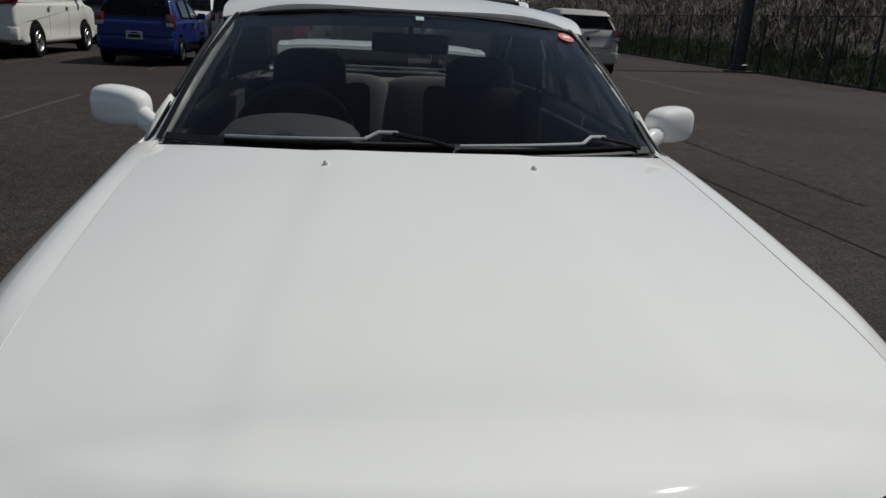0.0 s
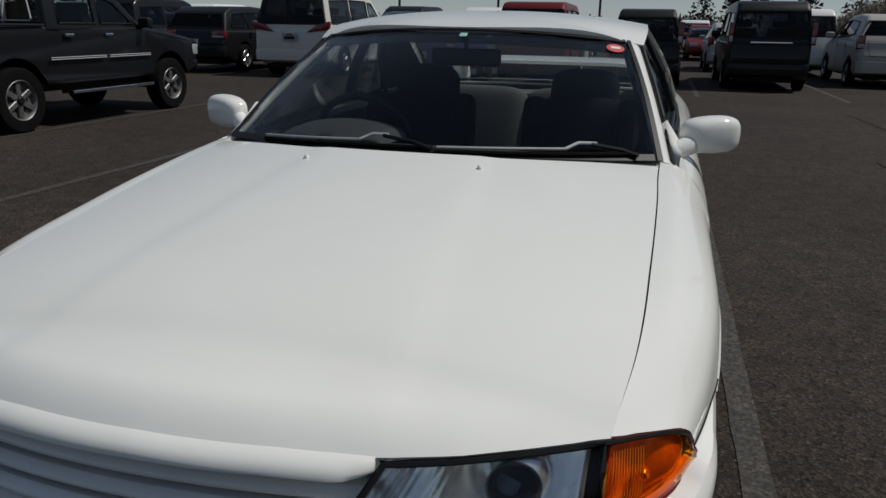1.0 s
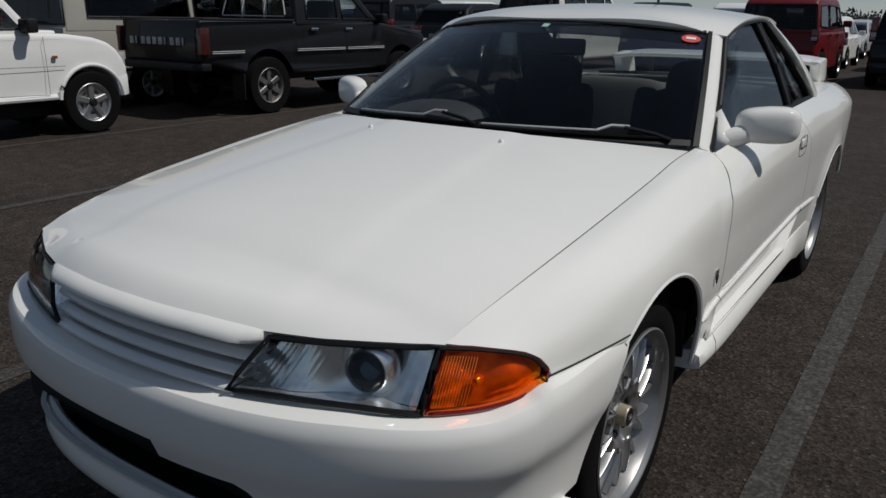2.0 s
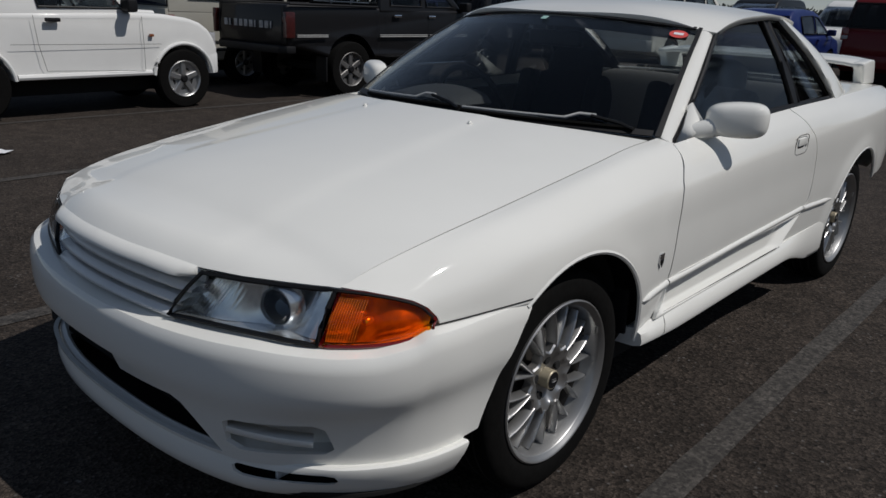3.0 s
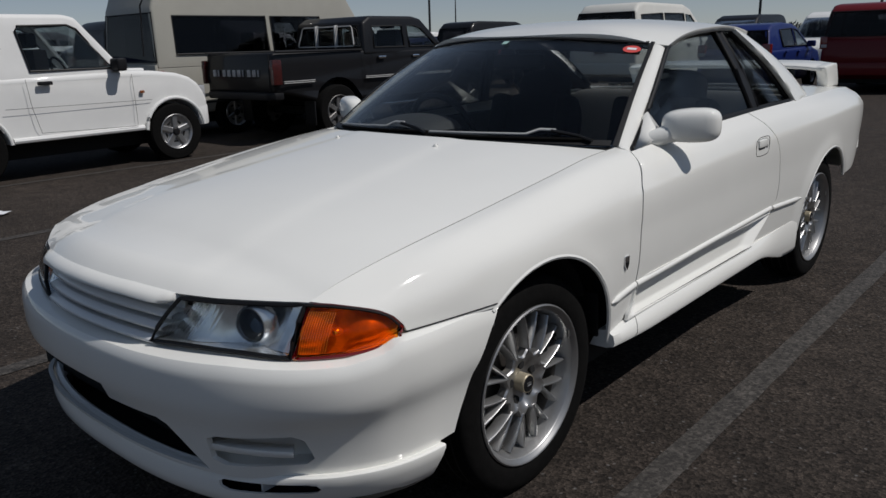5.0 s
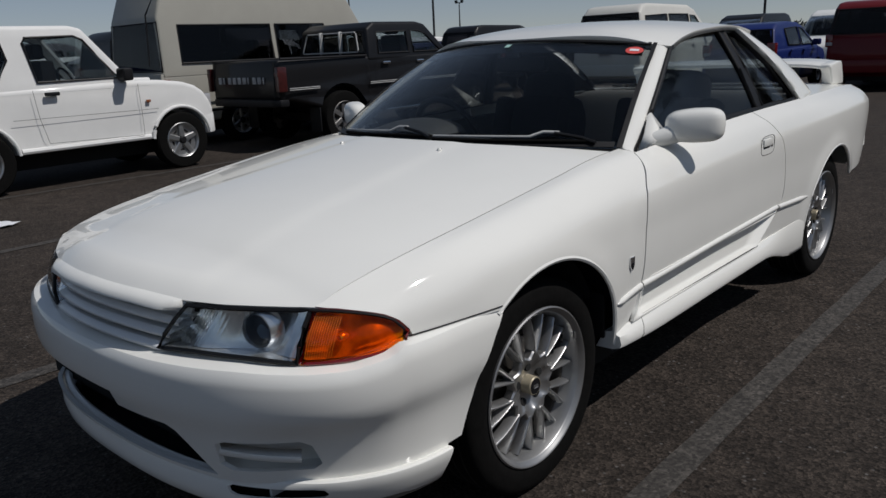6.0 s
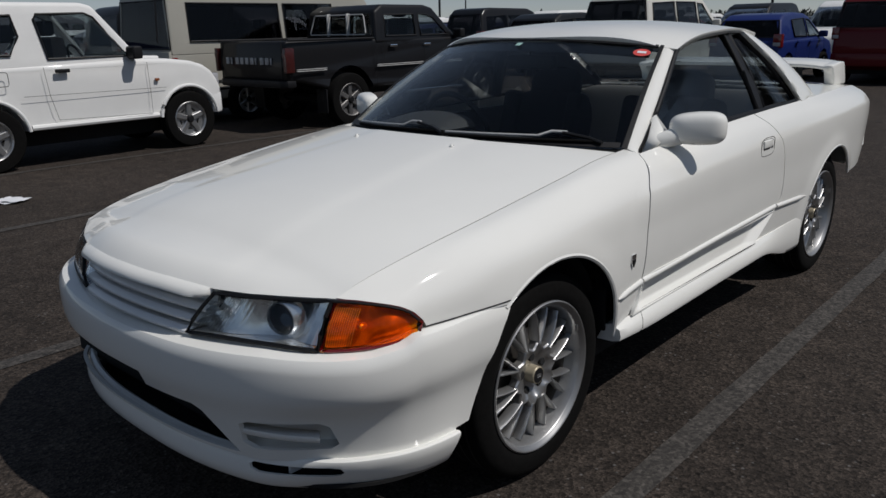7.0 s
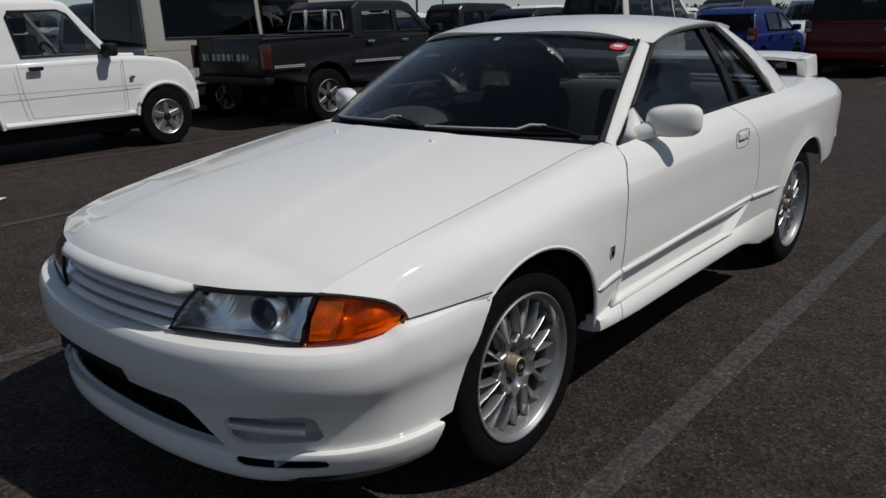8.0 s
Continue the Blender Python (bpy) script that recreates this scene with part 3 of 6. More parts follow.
# near-black box behind the mouth: its inner shade put in as colour
part("mouth_shade_box", box(-0.62, 0.42, -0.735, -0.69, 0.29, 0.53), SEAM, bumper_ob)
for side in (1,):
    def vent_back(u, v):
        ins, z = ((0.046, 0.330), (0.078, 0.336), (0.066, 0.436))[int(v)]
        x, y = plan(side * (0.275 + 0.30 * u), 0.0)
        x, y = plan(side * (0.275 + 0.30 * u), ins + 0.03 * corner(x))
        return (x, y, z)
    part("vent_back", sheet(vent_back, np.linspace(0, 1, 9), range(3), 0.006), WHITE, bumper_ob)
    def vent_slat(u, k):
        prof = ((0.034, 0.006), (0.03, -0.006), (0.060, -0.012), (0.06, 0.010), (0.034, 0.006))
        x, y = plan(side * (0.29 + 0.215 * u), prof[k][0] - 0.004)
        return (x, y, 0.379 + prof[k][1])
    part("vent_slat", sheet(lambda u, k: vent_slat(u, int(k)), np.linspace(0, 1, 11), range(5)), WHITE, bumper_ob)

# --- chin spoiler
CHIN = ((0.040, -0.004), (0.003, 0.000), (-0.002, -0.003), (-0.004, -0.009), (-0.003, -0.030), (0.002, -0.056), (0.008, -0.076), (0.018, -0.089), (0.04, -0.094), (0.06, -0.09))


def chin(u, k):
    ins, dz = CHIN[k]
    x, y = plan(u, 0.0)
    side_k = min(1.0, max(0.0, (y + 0.62) / 0.25))
    c = corner(x)
    ins += (0, 0.030, 0.025, 0.019, 0.010, 0.003, 0, 0, 0, 0)[k] * (1 - c) + (0, 0, 0, 0.001, 0.006, 0.013, 0.019, 0.022, 0.022, 0.022)[k] * c
    x, y = plan(u, ins + (0.033 + 0.028 * c) * (1 - 0.30 * side_k) - 0.002 - 0.015 * c)
    return (x, y, 0.312 + dz * (1 + 0.10 * c))


bm = sheet(lambda u, k: chin(u, int(k)), us[4:-4], range(len(CHIN)), 0.006, flip=True)
bmesh.ops.recalc_face_normals(bm, faces=bm.faces[:])
slot = [(0.48, 0.266), (0.462, 0.272), (0.458, 0.284), (0.47, 0.290), (0.65, 0.293), (0.668, 0.289), (0.672, 0.278), (0.662, 0.268), (0.645, 0.265)]
lower = part("chin_spoiler", carve(bm, [prism(slot, -1.1, -0.5, "y"), prism([(-x, z) for x, z in slot], -1.1, -0.5, "y"), nose_end()]),
             WHITE, coupe, "", 34)
for side in (1, -1):
    # near-black sheet stands in for the shade within the chin slot
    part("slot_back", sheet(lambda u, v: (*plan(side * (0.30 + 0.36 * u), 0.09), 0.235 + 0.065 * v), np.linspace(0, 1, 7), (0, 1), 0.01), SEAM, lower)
    for q in (0.41,):
        x, y = plan(side * q, 0.062)
        part("slot_rib", box(x - 0.004, x + 0.004, y, y + 0.05, 0.258, 0.296), DULL_WHITE, lower)
part("splash_guard", prism([plan(u, 0.06) for u in np.linspace(-0.9, 0.9, 31)], 0.225, 0.235, "z"), SEAM, coupe)


# --- lamps
LOW_X = (0.282, 0.36, 0.45, 0.54, 0.60, 0.642, 0.68, 0.71, 0.74, 0.758, 0.778)
low_y = spline(LOW_X, (-0.816, -0.798, -0.772, -0.740, -0.713, -0.684, -0.650, -0.619, -0.578, -0.545, -0.490))
low_z = spline(LOW_X, (0.601, 0.606, 0.608, 0.608, 0.605, 0.600, 0.599, 0.600, 0.602, 0.605, 0.615))
TOP_X = (0.352, 0.45, 0.54, 0.60, 0.648, 0.68, 0.705, 0.73, 0.75, 0.768, 0.779)
top_y = spline(TOP_X, (-0.769, -0.736, -0.693, -0.662, -0.635, -0.607, -0.583, -0.556, -0.531, -0.505, -0.480))
top_z = spline(TOP_X, (0.705, 0.707, 0.708, 0.709, 0.710, 0.707, 0.702, 0.695, 0.686, 0.670, 0.640))


def lamp(u, v, depth=0.0, side=1):
    """u 0..1 the headlamp, 1..2 the indicator; v from the lower to the upper edge."""
    if u <= 1:
        xb, xt = 0.282 + 0.356 * u, 0.352 + 0.290 * u
    else:
        xb, xt = 0.642 + 0.136 * (u - 1), 0.646 + 0.133 * (u - 1)
    p = Vector((xb, float(low_y(xb)), float(low_z(xb)))) * (1 - v) + Vector((xt, float(top_y(xt)), float(top_z(xt)))) * v
    out = Vector((0.25 + 0.45 * max(0, u - 0.6), -1, 0.1)).normalized()
    p += out * (0.012 * math.sin(math.pi * v) - depth)
    return (side * p.x, p.y, p.z)


for side in (1, -1):
    head = part("headlamp", sheet(lambda u, v: lamp(u, v, 0.075, side), np.linspace(0.0, 1.0, 12), np.linspace(0, 1, 5), 0.008, flip=side < 0), TRIM, coupe, "clear headlamp with a round projector lens")
    part("lamp_cover", sheet(lambda u, v: lamp(u, v, 0, side), np.linspace(0.02, 0.985, 24), np.linspace(0.05, 0.95, 10), 0.003, flip=side < 0), LAMP_GLASS, head)
    def reflector(u, v, side=side):
        d = 0.052 + 0.016 * math.cos(u * 9.5) - 0.018 * (2 * v - 1) ** 2 + (0.00035 * math.cos(u * 150) if u < 0.40 else 0.0003 * math.cos(u * 110) * (u > 0.84))
        return lamp(u, v, d, side)
    part("reflector", sheet(reflector, np.linspace(0.03, 0.97, 150), np.linspace(0.05, 0.95, 14), 0.002, flip=side < 0), REFLECTOR, head)
    part("lamp_floor", sheet(lambda u, v: lamp(u, 0.03 + 0.03 * v, 0.008 + 0.06 * v, side), np.linspace(0.03, 0.97, 20), (0, 1), 0.002, flip=side < 0), REFLECTOR, head)
    # fluting on the inner half of the cover
    for i in range(9):
        u0 = 0.07 + 0.03 * i
        part("flute", tube([lamp(u0, v, 0.006, side) for v in (0.12, 0.5, 0.86)], 0.0024, 5), LAMP_GLASS, head)
    c = Vector(lamp(0.655, 0.52, 0.040, side))
    aim = pose(c.x, c.y, c.z, 0, 0, side * 12)
    part("projector_shroud", moved(lathe(((0.0365, -0.006), (0.040, -0.010), (0.052, 0.004), (0.056, 0.020), (0.050, 0.024)), 36, "y", caps=False), aim), REFLECTOR, head)
    part("projector_ring", moved(lathe(((0.0385, -0.010), (0.041, -0.011), (0.042, -0.004), (0.040, 0.02), (0.036, 0.022), (0.037, 0.0)), 32, "y", caps=False), aim), LENS_DARK, head)
    part("projector_bowl", moved(lathe(((0.0335, -0.006), (0.030, 0.014), (0.018, 0.024), (0.0, 0.027)), 32, "y", caps=False), aim), LENS_DARK, head)
    part("projector_lens", moved(lathe([(0.0, -0.034)] + [(0.038 * math.sin(a), -0.034 + 0.026 * (1 - math.cos(a))) for a in (0.25, 0.5, 0.8, 1.1, 1.35, 1.57)] + [(0.0, 0.0)], 32, "y"), aim), LENS_GLASS, head)
    rim = [lamp(u, 0, 0.002, side) for u in np.linspace(0, 1, 16)] + [lamp(1, v, 0.002, side) for v in (0.35, 0.7)] + \
          [lamp(u, 1, 0.002, side) for u in np.linspace(1, 0, 16)] + [lamp(0, v, 0.002, side) for v in (0.7, 0.35)]
    part("bezel", tube(rim, 0.0055, 6, True), TRIM, head)
    sig = part("indicator", sheet(lambda u, v: lamp(u, v, 0.024 + 0.014 * math.cos((u - 1.42) * 9) * math.sin(math.pi * v), side), np.linspace(1.02, 1.97, 26), np.linspace(0.02, 0.98, 11), 0.01, flip=side < 0), BOWL, coupe, "amber indicator lamp with a ribbed lens")
    part("lens", sheet(lambda u, v: lamp(u, v, 0.0005, side), np.linspace(1.03, 1.985, 18), np.linspace(0.04, 0.96, 8), 0.003, flip=side < 0), AMBER, sig)
    c = Vector(lamp(1.44, 0.5, 0.016, side))
    part("bulb", lathe([(0.0, -0.013), (0.007, -0.011), (0.0105, -0.005), (0.0105, 0.004), (0.006, 0.012), (0.0, 0.014)], 14, "y", tuple(c)), BOWL, sig)
    for i in range(12):
        u0 = 1.07 + 0.028 * i
        part("rib", tube([lamp(u0, v, -0.0006, side) for v in np.linspace(0.10, 0.90, 4)], 0.0007, 4), ORANGE, sig)
    edge = [lamp(u, 0, 0.002, side) for u in np.linspace(1.02, 2, 14)] + [lamp(2, v, 0.002, side) for v in (0.3, 0.7)] + \
           [lamp(u, 1, 0.002, side) for u in np.linspace(2, 1.02, 14)]
    part("lens_edge", tube(edge, 0.0045, 6, True), RED_LENS, sig)
    part("seal", tube([lamp(u, 1, -0.001, side) for u in np.linspace(1.0, 1.98, 14)], 0.004, 6), TRIM, sig)
    # black void behind the lamps
    part("lamp_housing", sheet(lambda u, v: lamp(u, -0.1 + 1.2 * v, 0.09, side), np.linspace(-0.05, 2, 16), (0, 0.5, 1), 0.01, flip=side < 0), SEAM, coupe)

# --- cabin
def tumble(y, z):
    k = max(0.0, (z - 0.915) / 0.35)
    return 0.758 - 0.028 * min(1.0, max(0.0, (1.35 - y) / 0.3)) - 0.485 * (z - 0.915) + 0.018 * math.sin(math.pi * min(1, k)) - 0.012 * ((y - 1.3) / 0.9) ** 2


def screen_point(u, v, lift=0.0):
    a = Vector((u * 0.703, 0.352 + 0.245 * abs(u) ** 2.2, 0.930 - 0.020 * u * u))
    b = Vector((u * 0.560, 0.945 + 0.155 * u * u, 1.262 - 0.034 * u * u))
    p = a.lerp(b, v) + Vector((0.25 * u, -0.5, 0.85)) * (0.018 * math.sin(math.pi * v) + lift)
    return p


part("windscreen", sheet(lambda u, v: screen_point(u, v), np.linspace(-1, 1, 33), np.linspace(0, 1, 17), 0.004), SCREEN, coupe, "lightly tinted windscreen", 60)
def border(u0, u1, v0, v1, nu, nv):
    return sheet(lambda u, v: screen_point(u, v, 0.003), np.linspace(u0, u1, nu), np.linspace(v0, v1, nv), 0.004)
def side_border(q):
    return sheet(lambda u, v: screen_point(q * (0.980 + u * 0.022), v, 0.003), np.linspace(0, 1, 4) if q > 0 else np.linspace(1, 0, 4), np.linspace(0, 1, 17), 0.004)
part("screen_surround", join(side_border(-1), side_border(1), border(-0.97, 0.97, 0.972, 1.0, 33, 3), border(-0.97, 0.97, 0, 0.04, 33, 3)), TRIM, coupe)
part("screen_shade_band", sheet(lambda u, v: screen_point(u, v, -0.007), np.linspace(-0.94, 0.94, 33), np.linspace(0.86, 0.972, 4), 0.002), DARK_GLASS, coupe)


def rear_glass(u, v):
    a = Vector((u * 0.62, 2.64 - 0.10 * u * u, 0.968))
    b = Vector((u * 0.565, 1.985 - 0.07 * u * u, 1.266 - 0.018 * u * u))
    return a.lerp(b, v) + Vector((0.2 * u, 0.4, 0.9)) * 0.025 * math.sin(math.pi * v)


part("rear_window", sheet(rear_glass, np.linspace(-1, 1, 25), np.linspace(0, 1, 13), 0.004, flip=True), SCREEN, coupe)
part("rear_window_frame", join(*[sheet(lambda u, v: rear_glass(u, v) + Vector((0, 0.002, 0.004)), us_, vs_, 0.004, flip=True) for us_, vs_ in
     ((np.linspace(-1, 1, 25), (0, 0.04)), (np.linspace(-1, 1, 25), (0.95, 1)), ((-1, -0.95), np.linspace(0, 1, 13)), ((0.95, 1), np.linspace(0, 1, 13)))]), SEAM, coupe)

rail_x = spline((1.08, 1.2, 1.5, 1.75, 1.96), (0.604, 0.614, 0.608, 0.602, 0.600))
rail_z = spline((1.08, 1.2, 1.5, 1.75, 1.96), (1.200, 1.247, 1.280, 1.281, 1.252))
roof_mid = spline((0.93, 1.1, 1.3, 1.6, 1.85, 2.0), (1.264, 1.297, 1.319, 1.327, 1.304, 1.267))


def roof(u, v):
    x = u * 0.61
    for _ in range(3):
        y0, y1 = 0.935 + 0.155 * (x / 0.560) ** 2, 1.985 - 0.07 * (x / 0.565) ** 2
        y = y0 + (y1 - y0) * v
        x = u * float(rail_x(max(1.08, y)))
    rz = float(rail_z(max(1.08, y)))
    z = rz + (float(roof_mid(y)) - rz) * (1 - abs(u) ** float(np.interp(y, (1.0, 1.4), (3.4, 2.5))))
    return (x, y, z)


part("roof", sheet(roof, np.linspace(-1, 1, 41), np.linspace(0, 1, 31), 0.02), WHITE, coupe, "", 50)
part("headliner", sheet(lambda u, v: (lambda p: (p[0] * 0.94, p[1], p[2] - 0.028))(roof(u, v)), np.linspace(-1, 1, 9), np.linspace(0.03, 0.97, 9), 0.006), FABRIC, coupe)

DOOR_GLASS = ((0.618, 0.890), (0.81, 1.008), (0.955, 1.103), (1.06, 1.168), (1.115, 1.203), (1.17, 1.230), (1.25, 1.248), (1.38, 1.2625), (1.565, 1.2695), (1.595, 1.1096), (1.64, 0.9432), (1.10, 0.9281))
QUARTER_GLASS = ((1.625, 1.2710), (1.735, 1.265), (1.93, 1.1048), (2.105, 0.9498), (1.92, 0.947), (1.705, 0.9461), (1.658, 1.1096))
for side in (1, -1):
    def pillar(t, w, side=side):
        a = Vector((0.694, 0.592, 0.914)).lerp(Vector((0.556, 1.104, 1.230)), t)
        b = Vector((0.731, 0.640, 0.894)).lerp(Vector((0.601, 1.112, 1.198)), t)
        if t < 0:
            # the foot spreads on to the fender
            a = Vector((0.694, 0.592, 0.914)).lerp(Vector((0.698, 0.5985, 0.908)), -t * 10)
            b = Vector((0.731, 0.640, 0.894)).lerp(Vector((0.751, 0.5985, 0.890)), -t * 10)
        p = a.lerp(b, w) + Vector((0.5, -0.2, 0.6)) * 0.008 * math.sin(math.pi * w)
        mid = Vector((0.3, -0.35, 0.5)) * 0.008 * math.sin(math.pi * t)
        p += mid
        return (side * p.x, p.y, p.z)
    part("front_pillar", sheet(pillar, np.linspace(-0.10, 1.03, 20), np.linspace(0, 1, 8), 0.02, flip=side > 0), WHITE, coupe, "", 60)
    part("front_pillar_lining", sheet(lambda t, w: tuple(Vector(pillar(t, w)) + Vector((-0.024 * side, 0.012, -0.018))), np.linspace(0, 1, 10), np.linspace(0, 1, 4), 0.003, flip=side > 0), DASH, coupe)
    bot = (Vector((0.766, 2.135, 0.945)), Vector((0.758, 2.40, 0.952)), Vector((0.648, 2.60, 0.966)))
    top = (Vector((0.600, 1.740, 1.265)), Vector((0.598, 1.85, 1.256)), Vector((0.565, 1.922, 1.246)))
    def c_pillar(t, w, side=side):
        def bez(q, t):
            return q[0] * (1 - t) ** 2 + q[1] * 2 * t * (1 - t) + q[2] * t * t
        a, b = bez(bot, t), bez(top, t)
        p = a.lerp(b, w) + Vector((0.75, 0.2, 0.5)) * (0.010 * w + 0.020 * math.sin(math.pi * w))
        return (side * p.x, p.y, p.z)
    part("rear_pillar", sheet(c_pillar, np.linspace(0, 1, 12), np.linspace(-0.03, 1.0, 18), 0.02, flip=side < 0), WHITE, coupe, "", 60)
    part("rear_pillar_lining", sheet(lambda t, w: tuple(Vector(c_pillar(t, w)) + Vector((-0.032 * side, -0.010, -0.016))), np.linspace(0, 1, 10), np.linspace(0, 1, 10), 0.003, flip=side < 0), FABRIC, coupe)
    for nm, outline in (("door_glass", DOOR_GLASS), ("quarter_glass", QUARTER_GLASS)):
        bm = bmesh.new()
        cy, cz = np.mean([p[0] for p in outline]), np.mean([p[1] for p in outline])
        hub = bm.verts.new((side * (tumble(cy, cz) - 0.006), cy, cz))
        ring = [bm.verts.new((side * (tumble(y, z) - 0.006), y, z)) for y, z in outline]
        for i in range(len(ring)):
            bm.faces.new([hub, ring[i], ring[(i + 1) % len(ring)]])
        bmesh.ops.recalc_face_normals(bm, faces=bm.faces[:])
        thicken(bm, 0.004)
        pane = part(nm, bm, SIDE_GLASS, coupe, "", 60)
        part("window_trim", tube([(side * (tumble(y, z) - 0.001), y, z) for y, z in outline], 0.009, 8, True), TRIM, pane)
    b_low, b_top = ((1.640, 0.944), (1.705, 0.946)), ((1.562, 1.269), (1.622, 1.270))
    def b_post(t, w, side=side):
        y = (b_low[0][0] + (b_low[1][0] - b_low[0][0]) * w) * (1 - t) + (b_top[0][0] + (b_top[1][0] - b_top[0][0]) * w) * t
        z = 0.944 * (1 - t) + 1.269 * t
        return (side * (tumble(y, z) + 0.002), y, z)
    part("centre_post", sheet(b_post, np.linspace(0, 1, 8), (0, 0.5, 1), 0.02, flip=side > 0), TRIM, coupe)
    # sill of the windows and inner door
    part("belt_trim", tube([(side * (tumble(y, 0.93) + 0.004), y, float(BELT_Z(y)) + 0.002) for y in np.linspace(0.80, 2.10, 12)], 0.009, 6), TRIM, coupe)
    part("door_card", sheet(lambda u, v: (side * (0.715 - 0.03 * v), 0.70 + 1.45 * u, 0.34 + 0.55 * v), np.linspace(0, 1, 6), np.linspace(0, 1, 4), 0.03), DASH, coupe)

# --- tail
def deck(u, v):
    y = 2.64
    for _ in range(3):
        x = u * float(BELT_X(y))
        k = min(1.0, max(0.0, (abs(x) - 0.60) / 0.15))
        y0 = 2.63 - 0.52 * k * k * (3 - 2 * k)
        y = y0 + (3.32 - 0.08 * u * u - y0) * v
    return (u * float(BELT_X(y)), y, float(BELT_Z(y)) + 0.016 * (1 - u * u))


part("boot_lid", sheet(deck, np.linspace(-1, 1, 41), np.linspace(0, 1, 17), 0.01), WHITE, coupe, "", 50)
def tail(u, v):
    z = 0.50 + (float(BELT_Z(3.32)) + 0.015 * (1 - u * u) - 0.50) * v
    w = float(np.interp(z, (0.50, 0.6, 0.8, 0.95), (0.735, 0.79, 0.775, 0.69)))
    y = float(np.interp(z, (0.50, 0.55, 0.6, 0.8, 0.95), (3.24, 3.32, 3.38, 3.41, 3.325)))
    return (u * w, y - 0.12 * abs(u) ** 4, z)
part("rear_panel", sheet(tail, np.linspace(-1, 1, 25), np.linspace(0, 1, 14), 0.01, flip=True), WHITE, coupe)
wing = part("rear_wing", sheet(lambda u, k: (u * 0.60, (3.06, 3.05, 3.07, 3.22, 3.285, 3.28, 3.22, 3.06)[int(k)] + 0.03 * (1 - u * u) * -1,
            (1.052, 1.066, 1.074, 1.082, 1.092, 1.078, 1.062, 1.052)[int(k)] - 0.02 * abs(u) ** 6), np.linspace(-1, 1, 17), range(8)), WHITE, coupe, "white boot spoiler on three supports")
for side in (1, -1):
    end = [(3.05, 1.050), (3.07, 1.064), (3.21, 1.076), (3.275, 1.074), (3.325, 0.99), (3.34, 0.938), (3.12, 0.945), (3.09, 1.01)]
    part("wing_support", prism(end, *sorted((side * 0.565, side * 0.625)), "x", 0.016, 3), WHITE, wing)
    part("inner_stay", box(side * 0.40 - 0.012, side * 0.40 + 0.012, 3.10, 3.20, 0.94, 1.05, 0.005), TRIM, wing)
part("brake_lamp", box(-0.16, 0.16, 3.16, 3.21, 0.955, 1.046, 0.006), TRIM, wing)

